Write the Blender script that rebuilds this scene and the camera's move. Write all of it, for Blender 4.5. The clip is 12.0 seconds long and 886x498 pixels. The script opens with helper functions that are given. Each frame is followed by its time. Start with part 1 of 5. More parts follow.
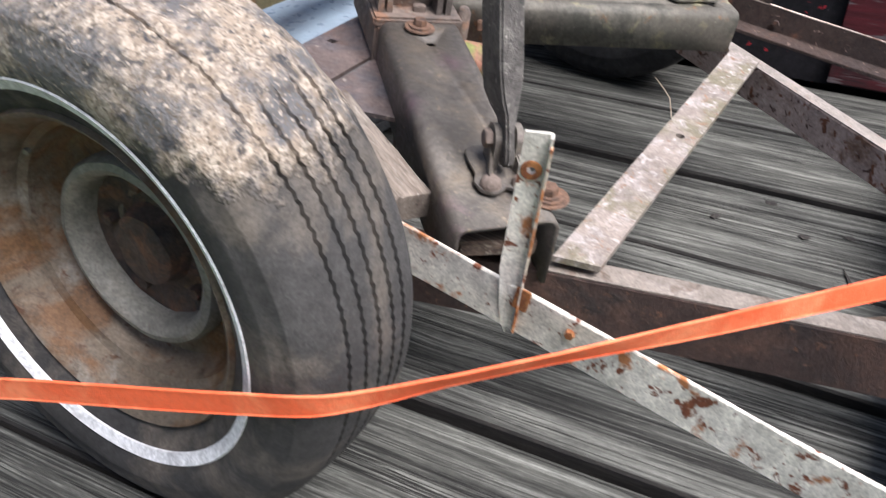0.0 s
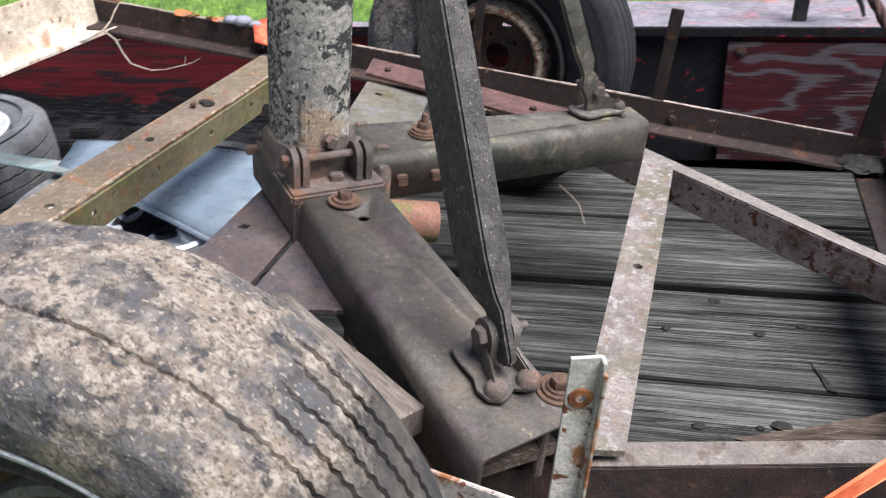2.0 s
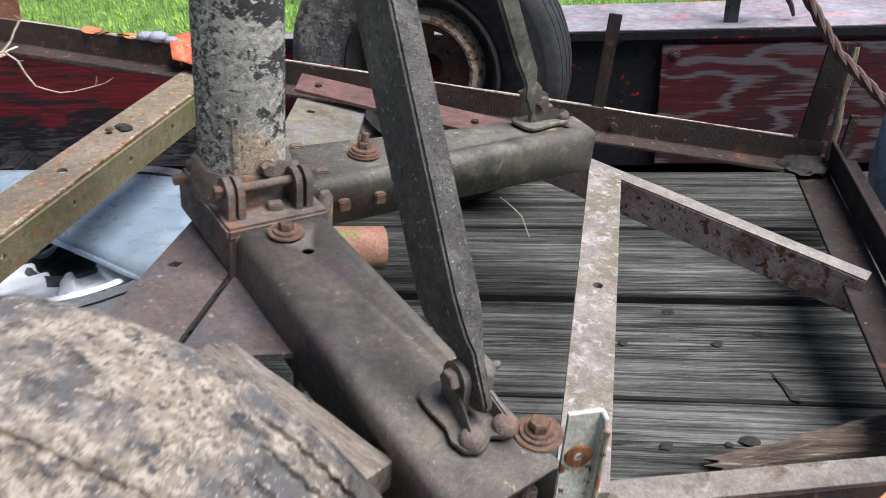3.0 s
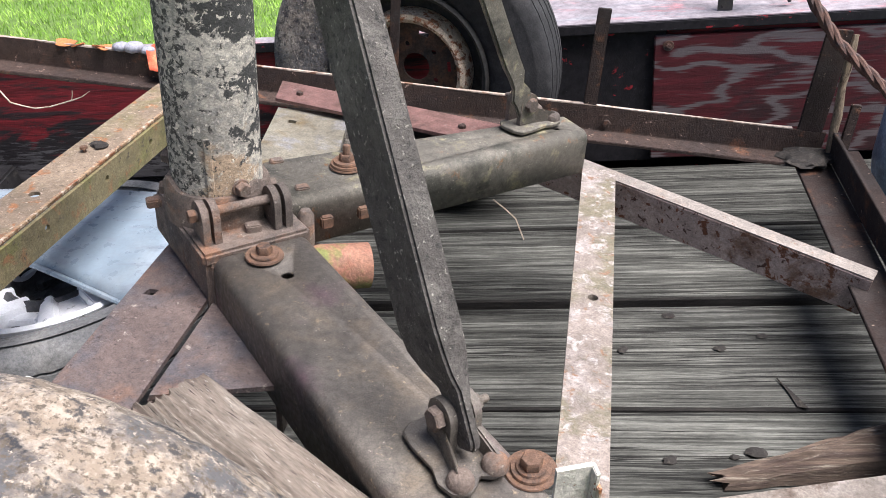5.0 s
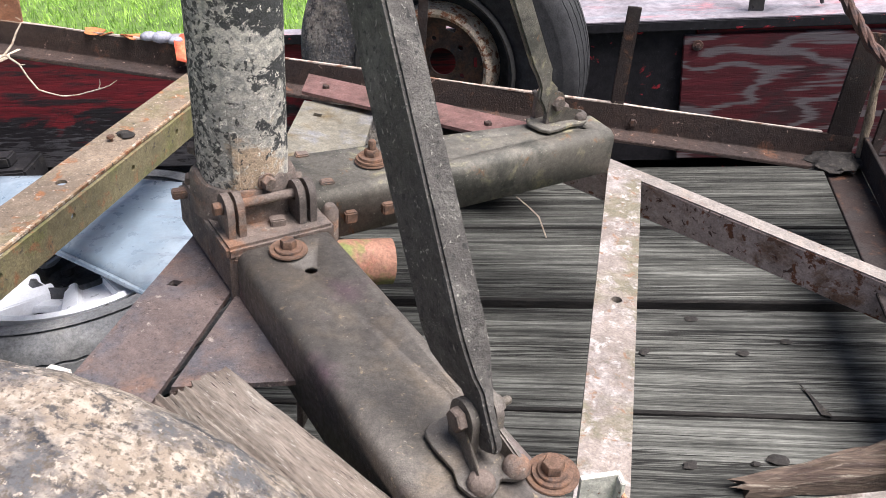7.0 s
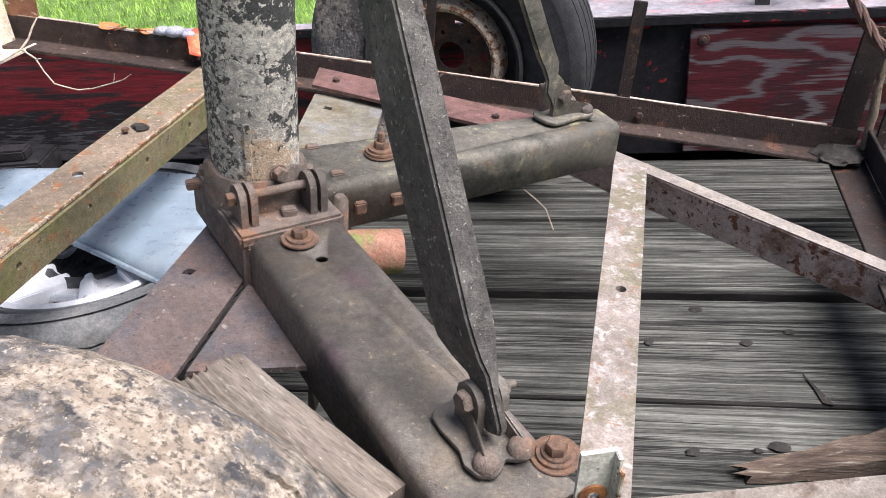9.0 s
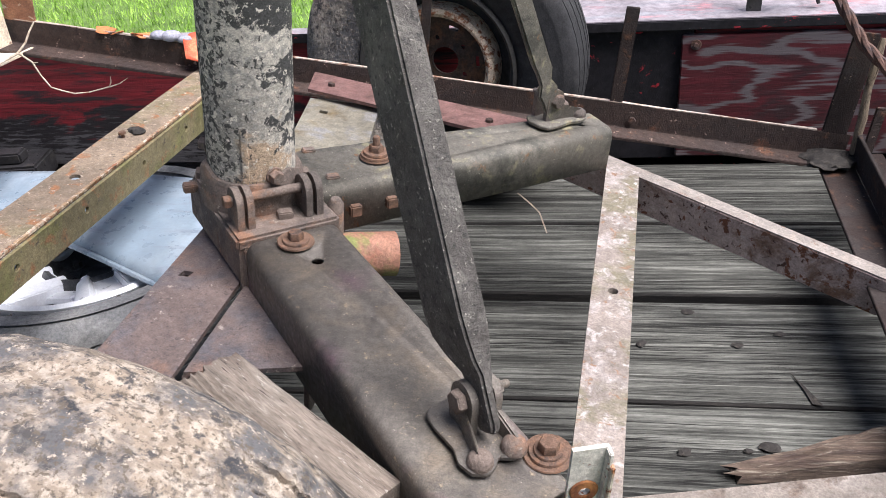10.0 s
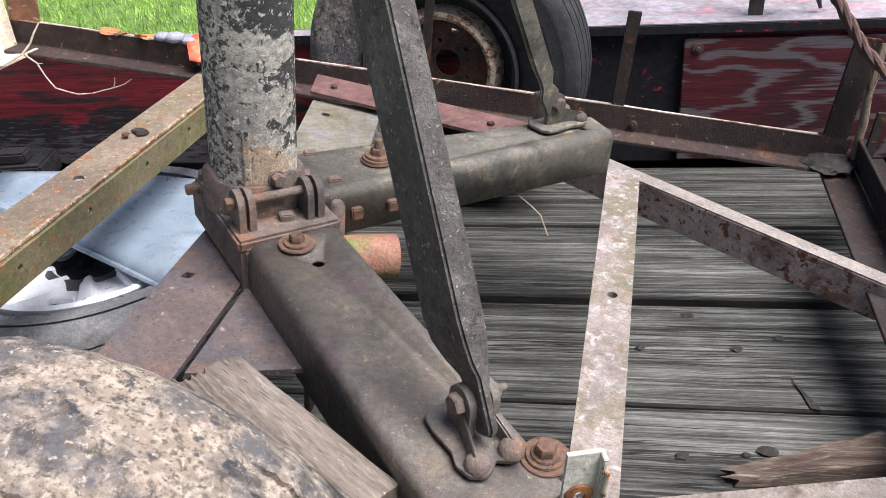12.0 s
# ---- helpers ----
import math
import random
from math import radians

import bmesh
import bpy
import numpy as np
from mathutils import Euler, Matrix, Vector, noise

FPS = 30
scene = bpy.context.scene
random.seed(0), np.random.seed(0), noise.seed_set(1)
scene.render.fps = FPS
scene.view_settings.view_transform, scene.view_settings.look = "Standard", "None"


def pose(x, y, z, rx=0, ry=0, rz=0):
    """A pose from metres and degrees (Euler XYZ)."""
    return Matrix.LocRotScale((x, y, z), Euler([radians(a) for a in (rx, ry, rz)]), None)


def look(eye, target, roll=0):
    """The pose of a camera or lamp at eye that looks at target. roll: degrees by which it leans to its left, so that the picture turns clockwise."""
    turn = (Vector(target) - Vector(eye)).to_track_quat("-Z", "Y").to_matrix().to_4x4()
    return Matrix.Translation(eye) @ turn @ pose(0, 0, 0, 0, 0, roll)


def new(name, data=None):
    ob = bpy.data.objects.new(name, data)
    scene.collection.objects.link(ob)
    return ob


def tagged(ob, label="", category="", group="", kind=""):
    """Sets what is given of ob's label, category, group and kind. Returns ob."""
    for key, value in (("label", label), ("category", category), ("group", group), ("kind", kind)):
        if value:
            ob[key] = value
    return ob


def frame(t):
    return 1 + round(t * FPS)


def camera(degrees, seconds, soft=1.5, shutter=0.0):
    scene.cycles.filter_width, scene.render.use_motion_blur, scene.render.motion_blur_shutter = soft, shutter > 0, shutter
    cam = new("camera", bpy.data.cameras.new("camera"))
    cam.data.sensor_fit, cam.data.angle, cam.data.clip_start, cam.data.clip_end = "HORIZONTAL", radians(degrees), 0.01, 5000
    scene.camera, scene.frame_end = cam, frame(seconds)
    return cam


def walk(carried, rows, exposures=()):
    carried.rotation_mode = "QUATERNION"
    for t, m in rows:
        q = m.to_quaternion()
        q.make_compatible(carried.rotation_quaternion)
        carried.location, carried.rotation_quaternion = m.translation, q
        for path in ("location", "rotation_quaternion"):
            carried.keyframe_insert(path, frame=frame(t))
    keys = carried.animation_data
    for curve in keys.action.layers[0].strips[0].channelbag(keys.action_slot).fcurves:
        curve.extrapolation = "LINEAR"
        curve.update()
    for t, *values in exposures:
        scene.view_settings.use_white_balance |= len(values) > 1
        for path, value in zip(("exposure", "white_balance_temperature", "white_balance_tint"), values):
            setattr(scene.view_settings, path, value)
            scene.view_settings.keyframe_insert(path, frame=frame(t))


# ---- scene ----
cam = camera(54.3, 12.0, 0.65, 0.5)
PATH = [
    (0, (0.376, 0.206, 0.867), (-0.347, 1.684, -0.27), 0.5),
    (0.5, (0.318, 0.203, 0.888), (-0.439, 1.702, -0.199), 0.6),
    (1, (0.278, 0.292, 0.872), (-0.469, 1.83, -0.165), -1.0),
    (1.5, (0.258, 0.347, 0.911), (-0.361, 1.934, -0.137), -3.4),
    (2, (0.169, 0.336, 0.927), (-0.266, 2.012, -0.072), -4.0),
    (2.5, (0.115, 0.33, 0.926), (-0.184, 2.047, -0.055), -2.9),
    (3, (0.113, 0.413, 0.919), (-0.146, 2.124, -0.085), -3.8),
    (3.5, (0.117, 0.478, 0.913), (-0.138, 2.172, -0.118), -5.1),
    (5.5, (0.129, 0.479, 0.929), (-0.137, 2.173, -0.1), -5.9),
    (6, (0.127, 0.491, 0.925), (-0.154, 2.176, -0.114), -5.4),
    (6.5, (0.123, 0.491, 0.929), (-0.172, 2.172, -0.113), -5.3),
    (7, (0.121, 0.485, 0.93), (-0.188, 2.166, -0.109), -5.3),
    (9, (0.127, 0.461, 0.937), (-0.203, 2.132, -0.11), -5.6),
    (9.5, (0.128, 0.455, 0.939), (-0.192, 2.129, -0.107), -5.4),
    (10, (0.129, 0.448, 0.942), (-0.188, 2.127, -0.098), -5.3),
    (10.5, (0.131, 0.448, 0.939), (-0.188, 2.129, -0.096), -5.4),
    (11, (0.132, 0.444, 0.942), (-0.183, 2.124, -0.096), -5.2),
    (11.5, (0.13, 0.443, 0.941), (-0.187, 2.122, -0.099), -5.0),
    (12, (0.134, 0.445, 0.949), (-0.19, 2.122, -0.09), -5.1),
]
walk(cam, [(t, look(eye, target, roll)) for t, eye, target, roll in PATH],
     [(0.0, 1.1, 6120, 15), (0.5, 0.98, 6080, 15), (1.5, 0.78, 5980, 14), (3.0, 0.77, 5930, 12), (3.7, 0.85, 5950, 12), (5.3, 1.15, 6260, 15), (9.0, 1.1, 6200, 15), (12.0, 1.0, 6150, 15)])

# world, sun, exposure
world = bpy.data.worlds.new("sky")
scene.world = world
world.use_nodes = True
wn = world.node_tree
sky = wn.nodes.new("ShaderNodeTexSky")
sky.sky_type = "NISHITA"
sky.sun_disc = False
sky.sun_elevation = radians(59.5)
sky.sun_rotation = radians(100.6)
sky.dust_density = 3.0
wn.links.new(sky.outputs[0], wn.nodes["Background"].inputs[0])
wn.nodes["Background"].inputs[1].default_value = 0.048
sun_data = bpy.data.lights.new("sun", "SUN")
sun_data.energy = 4.1
sun_data.angle = radians(42)
sun_data.color = (1.0, 0.965, 0.915)
sun = new("sun", sun_data)
sun.matrix_world = look((4.8, -0.9, 8.3), (0, 0, 0))
scene.view_settings.exposure = 1.0

# ---- helpers of this scene ----
FRAMES = {}


def frame_of(ob):
    return FRAMES.get(ob, Matrix.Identity(4))


def thing(name, m, label, category, group="", kind=""):
    """An empty at the base of a thing that parents its parts."""
    ob = new(name)
    ob.empty_display_size = 0.05
    ob.matrix_world = m
    FRAMES[ob] = m.copy()
    return tagged(ob, label, category, group, kind)


def finish(bm, name, material, angle=35):
    me = bpy.data.meshes.new(name)
    bmesh.ops.recalc_face_normals(bm, faces=bm.faces)
    for f in bm.faces:
        f.smooth = True
    bm.to_mesh(me)
    bm.free()
    me.set_sharp_from_angle(angle=radians(angle))
    if material:
        me.materials.append(material)
    return me


def part(name, bm, material, parent, label="", local=False, angle=35):
    """One mesh under a thing or part. The mesh is given in the world, or (local) in the thing's own axes."""
    m = frame_of(parent)
    if not local:
        bm.transform(m.inverted())
    ob = new(name, finish(bm, name, material, angle))
    ob.parent = parent
    FRAMES[ob] = m
    return tagged(ob, label)


def single(name, bm, material, at, label, category, group="", kind="", angle=35):
    """A thing of one mesh, given in the world, with its origin at a point."""
    m = Matrix.Translation(at)
    bm.transform(m.inverted())
    ob = new(name, finish(bm, name, material, angle))
    ob.matrix_world = m
    FRAMES[ob] = m
    return tagged(ob, label, category, group, kind)


def merge(dst, src, m=None):
    if m is not None:
        src.transform(m)
    me = bpy.data.meshes.new("t")
    src.to_mesh(me)
    src.free()
    dst.from_mesh(me)
    bpy.data.meshes.remove(me)
    return dst


def bevel(bm, r, seg=2):
    if r > 0:
        bmesh.ops.bevel(bm, geom=bm.edges[:], offset=r, segments=seg, affect="EDGES", clamp_overlap=True)
    return bm


def box(size, m=None, r=0.002, seg=2):
    bm = bmesh.new()
    bmesh.ops.create_cube(bm, size=1.0)
    bm.transform(Matrix.Diagonal((*size, 1)))
    bevel(bm, r, seg)
    if m is not None:
        bm.transform(m)
    return bm


def along(p0, p1, up=(0, 0, 1)):
    """Axes at p0: x runs to p1, z as near to up as can be, y to the left."""
    p0, p1 = Vector(p0), Vector(p1)
    x = (p1 - p0).normalized()
    y = Vector(up).cross(x).normalized()
    z = x.cross(y)
    m = Matrix((x, y, z)).transposed().to_4x4()
    m.translation = p0
    return m, (p1 - p0).length


def sweep(profile, p0, p1, up=(0, 0, 1), r=0.0015, steps=1, rough=0.0):
    """A closed outline of (left, up) points swept from p0 to p1. rough: how far the section wanders."""
    m, length = along(p0, p1, up)
    bm = bmesh.new()
    rows = []
    for i in range(steps + 1):
        x = length * i / steps
        w = [noise.noise(Vector((x * 9, k * 3.1, length))) * rough for k in range(len(profile))]
        rows.append([bm.verts.new((x, a + w[k], b + w[k])) for k, (a, b) in enumerate(profile)])
    n = len(profile)
    for i in range(steps):
        for k in range(n):
            bm.faces.new((rows[i][k], rows[i][(k + 1) % n], rows[i + 1][(k + 1) % n], rows[i + 1][k]))
    bm.faces.new(rows[0])
    bm.faces.new(list(reversed(rows[-1])))
    bmesh.ops.recalc_face_normals(bm, faces=bm.faces)
    if r > 0:
        sharp = [e for e in bm.edges if len(e.link_faces) == 2 and e.calc_face_angle(0) > 0.6]
        bmesh.ops.bevel(bm, geom=sharp, offset=r, segments=2, affect="EDGES", clamp_overlap=True)
    bm.transform(m)
    return bm


def ell(a, b, t):
    """The outline of an angle iron: foot a wide to the left, leg b high."""
    return [(0, 0), (a, 0), (a, t), (t, t), (t, b), (0, b)]


def disc_outline(r, n=14, x=0.0, y=0.0, start=0.0):
    return [(x + r * math.cos(start + 2 * math.pi * k / n), y + r * math.sin(start + 2 * math.pi * k / n)) for k in range(n)]


def sheet_with_holes(outline, holes=()):
    """A flat face in z = 0 with real holes."""
    bm = bmesh.new()
    edges = []
    for loop in (outline, *holes):
        vs = [bm.verts.new((x, y, 0)) for x, y in loop]
        edges += [bm.edges.new((vs[i], vs[(i + 1) % len(vs)])) for i in range(len(vs))]
    bmesh.ops.triangle_fill(bm, use_beauty=True, use_dissolve=False, edges=edges)
    return bm


def plate(outline, holes=(), t=0.008):
    """A flat plate from z = -t to 0 with holes through it."""
    bm = sheet_with_holes(outline, holes)
    faces = bm.faces[:]
    made = bmesh.ops.extrude_face_region(bm, geom=faces)
    for v in made["geom"]:
        if isinstance(v, bmesh.types.BMVert):
            v.co.z -= t
    bmesh.ops.recalc_face_normals(bm, faces=bm.faces)
    return bm


def lathe(profile, n=48, closed=False):
    """Turns (radius, height) points round z."""
    bm = bmesh.new()
    rows = []
    for r, z in profile:
        if r < 1e-6:
            rows.append([bm.verts.new((0, 0, z))])
        else:
            rows.append([bm.verts.new((r * math.cos(2 * math.pi * k / n), r * math.sin(2 * math.pi * k / n), z)) for k in range(n)])
    pairs = list(zip(rows[:-1], rows[1:])) + ([(rows[-1], rows[0])] if closed else [])
    for a, b in pairs:
        for k in range(n):
            q = [a[k % len(a)], a[(k + 1) % len(a)], b[(k + 1) % len(b)], b[k % len(b)]]
            q = list(dict.fromkeys(q))
            if len(q) > 2:
                bm.faces.new(q)
    return bm


def tube(points, r, n=8, flat=1.0):
    """A round bar along points, with r one radius or one for each point."""
    bm = bmesh.new()
    pts = [Vector(p) for p in points]
    rs = r if isinstance(r, (list, tuple)) else [r] * len(pts)
    rows = []
    for i, p in enumerate(pts):
        d = (pts[min(i + 1, len(pts) - 1)] - pts[max(i - 1, 0)]).normalized()
        u = d.cross(Vector((0.13, 0.21, 1))).normalized()
        v = d.cross(u)
        rows.append([bm.verts.new(p + rs[i] * (math.cos(2 * math.pi * k / n) * u + flat * math.sin(2 * math.pi * k / n) * v)) for k in range(n)])
    for a, b in zip(rows[:-1], rows[1:]):
        for k in range(n):
            bm.faces.new((a[k], a[(k + 1) % n], b[(k + 1) % n], b[k]))
    bm.faces.new(rows[0])
    bm.faces.new(list(reversed(rows[-1])))
    return bm


def hexbolt(r=0.011, h=0.009, washers=((0.026, 0.003), (0.018, 0.003)), stub=0.0):
    """A hexagon bolt head standing on washers at z = 0."""
    bm = bmesh.new()
    z = 0.0
    for wr, wh in washers:
        merge(bm, lathe([(0.004, z), (wr - 0.001, z), (wr, z + 0.001), (wr - 0.0008, z + wh), (0.004, z + wh)], 24, True))
        z += wh
    hd = lathe([(0, z), (r, z), (r, z + h * 0.8), (r * 0.86, z + h), (0, z + h)], 6)
    merge(bm, hd)
    if stub:
        merge(bm, lathe([(0, z + h), (r * 0.5, z + h), (r * 0.5, z + h + stub), (r * 0.4, z + h + stub + 0.002), (0, z + h + stub + 0.002)], 10))
    return bm


def dome(r, h):
    return lathe([(r, 0), (r, h * 0.3), (r * 0.85, h * 0.7), (r * 0.5, h * 0.95), (0, h)], 16)


# ---- materials ----
def mat(name, base, layers=(), rough=0.8, metal=0.0, bump=0.3, grain=220.0, stretch=(1, 1, 1), vary=0.2, coarse=6.0, rough_var=0.15, jitter=False, warp=0.4):
    """Weathered surface: a base colour, patches laid over it by noise (colour, scale, low, high[, stretch[, slope of their share, offset]]),
    a large and a fine variation of value, uneven gloss and fine relief."""
    m = bpy.data.materials.new(name)
    m.use_nodes = True
    nt = m.node_tree
    nd, ln = nt.nodes, nt.links
    bsdf = nd["Principled BSDF"]
    tc = nd.new("ShaderNodeTexCoord")
    vec = tc.outputs["Object"]
    if jitter:
        info = nd.new("ShaderNodeObjectInfo")
        sc = nd.new("ShaderNodeMath")
        sc.operation = "MULTIPLY"
        sc.inputs[1].default_value = 37.0
        ln.new(info.outputs["Random"], sc.inputs[0])
        add = nd.new("ShaderNodeVectorMath")
        ln.new(vec, add.inputs[0])
        ln.new(sc.outputs[0], add.inputs[1])
        vec = add.outputs[0]

    def field(scale, st=(1, 1, 1), detail=6.0, rgh=0.6, shift=0.0, warp=0.0):
        mp = nd.new("ShaderNodeMapping")
        mp.inputs["Scale"].default_value = st
        mp.inputs["Location"].default_value = (shift, shift * 0.7, shift * 1.3)
        ln.new(vec, mp.inputs[0])
        tx = nd.new("ShaderNodeTexNoise")
        tx.inputs["Scale"].default_value = scale
        tx.inputs["Detail"].default_value = detail
        tx.inputs["Roughness"].default_value = rgh
        tx.inputs["Distortion"].default_value = warp
        ln.new(mp.outputs[0], tx.inputs[0])
        return tx.outputs["Fac"]

    def ranged(src, lo, hi, a=0.0, b=1.0):
        r = nd.new("ShaderNodeMapRange")
        for k, v in zip(("From Min", "From Max", "To Min", "To Max"), (lo, hi, a, b)):
            r.inputs[k].default_value = v
        ln.new(src, r.inputs[0])
        return r.outputs[0]

    def mix(fac, a, b, kind="MIX"):
        x = nd.new("ShaderNodeMix")
        x.data_type, x.blend_type = "RGBA", kind
        ln.new(fac, x.inputs["Factor"])
        for s, v in (("A", a), ("B", b)):
            sock = [i for i in x.inputs if i.name == s and i.type == "RGBA"][0]
            if isinstance(v, tuple):
                sock.default_value = (*v, 1)
            else:
                ln.new(v, sock)
        return [o for o in x.outputs if o.type == "RGBA"][0]

    big = ranged(field(coarse, stretch, 4), 0.3, 0.7)
    col = mix(big, tuple(c * (1 - vary * 1.6) for c in base), tuple(min(1, c * (1 + vary * 1.6)) for c in base))
    heights = []
    for n, layer in enumerate(layers):
        c, s, lo, hi = layer[:4]
        st = layer[4] if len(layer) > 4 else (1, 1, 1)
        src = field(s, st, 8, 0.65, 3.7 * (n + 1), warp)
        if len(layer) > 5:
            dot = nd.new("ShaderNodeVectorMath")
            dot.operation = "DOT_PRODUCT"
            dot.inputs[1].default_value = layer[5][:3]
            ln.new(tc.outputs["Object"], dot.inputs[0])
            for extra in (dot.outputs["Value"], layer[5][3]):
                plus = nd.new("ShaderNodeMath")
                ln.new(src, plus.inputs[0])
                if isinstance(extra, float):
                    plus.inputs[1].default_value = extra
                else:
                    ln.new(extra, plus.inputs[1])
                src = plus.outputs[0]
        fac = ranged(src, lo, hi)
        col = mix(fac, col, c)
        heights.append(fac)
    fine = ranged(field(grain, stretch, 5, 0.75, 1.9), 0.36, 0.64, 1 - 1.3 * vary, 1 + 1.3 * vary)
    mott = ranged(field(grain * 0.22, stretch, 6, 0.7, 7.3), 0.36, 0.64, 1 - vary, 1 + vary)
    both = nd.new("ShaderNodeMath")
    both.operation = "MULTIPLY"
    ln.new(fine, both.inputs[0])
    ln.new(mott, both.inputs[1])
    hsv = nd.new("ShaderNodeHueSaturation")
    ln.new(col, hsv.inputs["Color"])
    ln.new(both.outputs[0], hsv.inputs["Value"])
    ln.new(hsv.outputs[0], bsdf.inputs["Base Color"])
    ln.new(ranged(field(grain * 0.25, stretch, 4, 0.6, 5.5), 0.3, 0.7, max(0, rough - rough_var), min(1, rough + rough_var)), bsdf.inputs["Roughness"])
    bsdf.inputs["Metallic"].default_value = metal
    b1 = nd.new("ShaderNodeBump")
    b1.inputs["Strength"].default_value = bump
    b1.inputs["Distance"].default_value = 0.003
    ln.new(field(grain, stretch, 6, 0.7, 1.9), b1.inputs["Height"])
    last = b1
    for h in heights[:2]:
        b2 = nd.new("ShaderNodeBump")
        b2.inputs["Strength"].default_value = bump * 0.6
        b2.inputs["Distance"].default_value = 0.0012
        ln.new(h, b2.inputs["Height"])
        ln.new(last.outputs[0], b2.inputs["Normal"])
        last = b2
    ln.new(last.outputs[0], bsdf.inputs["Normal"])
    return m


RUST = (0.16, 0.06, 0.028)
M_dark = mat("dark_steel", (0.127, 0.112, 0.0962), [((0.169, 0.111, 0.124), 6, 0.56, 0.7), ((0.169, 0.137, 0.104), 14, 0.5, 0.68), ((0.065, 0.0585, 0.0546), 9, 0.55, 0.7), ((0.312, 0.247, 0.169), 90, 0.62, 0.68), ((0.442, 0.39, 0.325), 230, 0.66, 0.7)], 0.5, 0.2, 0.55, 520)
M_olive = mat("olive_steel", (0.152, 0.139, 0.116), [((0.0775, 0.075, 0.0625), 11, 0.5, 0.62), ((0.3, 0.275, 0.175), 22, 0.57, 0.68), ((0.237, 0.125, 0.0625), 34, 0.62, 0.7), ((0.45, 0.438, 0.35), 190, 0.64, 0.69)], 0.58, 0.15, 0.55, 520)
M_strut = mat("strut_steel", (0.08, 0.072, 0.066), [((0.15, 0.138, 0.125), 14, 0.5, 0.65), ((0.375, 0.35, 0.312), 150, 0.6, 0.66), ((0.0375, 0.035, 0.0338), 110, 0.56, 0.64)], 0.6, 0.1, 1.0, 260)
M_cast = mat("rusty_casting", (0.157, 0.121, 0.101), [((0.258, 0.142, 0.0887), 20, 0.54, 0.66), ((0.0952, 0.0784, 0.069), 13, 0.5, 0.6), ((0.336, 0.285, 0.234), 130, 0.62, 0.68)], 0.72, 0.1, 0.8, 380)
M_bolt = mat("rusty_bolt", (0.15, 0.09, 0.062), [((0.23, 0.12, 0.07), 60, 0.52, 0.66), ((0.08, 0.055, 0.045), 45, 0.55, 0.68)], 0.75, 0.3, 0.5, 500)
M_brown = mat("brown_rusty_plate", (0.17, 0.128, 0.115), [((0.21, 0.125, 0.09), 14, 0.56, 0.68), ((0.115, 0.105, 0.112), 8, 0.48, 0.6), ((0.36, 0.31, 0.27), 90, 0.62, 0.69), ((0.075, 0.057, 0.052), 140, 0.58, 0.66)], 0.52, 0.2, 0.55, 420)
M_rail = mat("rusty_rail", (0.058, 0.037, 0.03), [((0.2, 0.09, 0.048), 16, 0.58, 0.68), ((0.05, 0.034, 0.03), 12, 0.5, 0.6), ((0.42, 0.3, 0.24), 70, 0.64, 0.68), ((0.035, 0.024, 0.02), 130, 0.56, 0.63)], 0.7, 0.15, 1.0, 300)
M_post = mat("dark_rusty_post", (0.03, 0.019, 0.016), [((0.11, 0.05, 0.028), 18, 0.56, 0.66), ((0.035, 0.027, 0.025), 12, 0.5, 0.6), ((0.3, 0.22, 0.17), 90, 0.65, 0.69)], 0.95, 0.0, 0.8, 300, rough_var=0.04)
M_pale = mat("pale_flaking_paint", (0.22, 0.184, 0.16), [((0.18, 0.158, 0.11), 9, 0.45, 0.55), ((0.33, 0.29, 0.27), 16, 0.5, 0.64), ((0.4, 0.36, 0.34), 60, 0.54, 0.64), ((0.22, 0.13, 0.085), 60, 0.59, 0.66)], 0.75, 0.0, 0.6, 300)
M_spot = mat("spotted_paint", (0.35, 0.275, 0.252), [((0.14, 0.05, 0.024), 38, 0.575, 0.61), ((0.16, 0.09, 0.06), 9, 0.57, 0.66), ((0.06, 0.024, 0.016), 70, 0.59, 0.63), ((0.42, 0.35, 0.33), 50, 0.58, 0.66)], 0.7, 0.0, 0.6, 300)
M_mossy = mat("mossy_beam_side", (0.19, 0.16, 0.085), [((0.15, 0.15, 0.05), 7, 0.46, 0.6), ((0.27, 0.13, 0.06), 22, 0.56, 0.64), ((0.1, 0.08, 0.055), 80, 0.58, 0.66)], 0.8, 0.0, 0.6, 320)
M_lbeam = mat("drab_beam", (0.23, 0.175, 0.125), [((0.17, 0.15, 0.075), 7, 0.52, 0.66), ((0.28, 0.125, 0.055), 28, 0.57, 0.64), ((0.46, 0.37, 0.3), 120, 0.6, 0.65), ((0.1, 0.08, 0.06), 90, 0.6, 0.66)], 0.7, 0.0, 0.6, 320)
M_front = mat("dark_red_brown_rail", (0.045, 0.028, 0.024), [((0.1, 0.055, 0.04), 9, 0.5, 0.66), ((0.035, 0.026, 0.024), 14, 0.52, 0.64), ((0.17, 0.085, 0.05), 60, 0.62, 0.68)], 0.72, 0.1, 0.6, 300)
# cream paint and rust, with the sun's brightness mixed into the cream
M_sunlit_cream = mat("sunlit_cream_paint", (0.66, 0.55, 0.42), [((0.78, 0.7, 0.58), 9, 0.48, 0.6), ((0.42, 0.24, 0.13), 14, 0.55, 0.64, (1, 1, 0.4)), ((0.2, 0.09, 0.045), 40, 0.6, 0.66)], 0.7, 0.0, 0.4, 260)
M_dull = mat("dull_worn_cream", (0.19, 0.162, 0.138), [((0.28, 0.245, 0.215), 14, 0.5, 0.64), ((0.12, 0.085, 0.065), 22, 0.55, 0.66)], 0.8, 0.0, 0.5, 300)
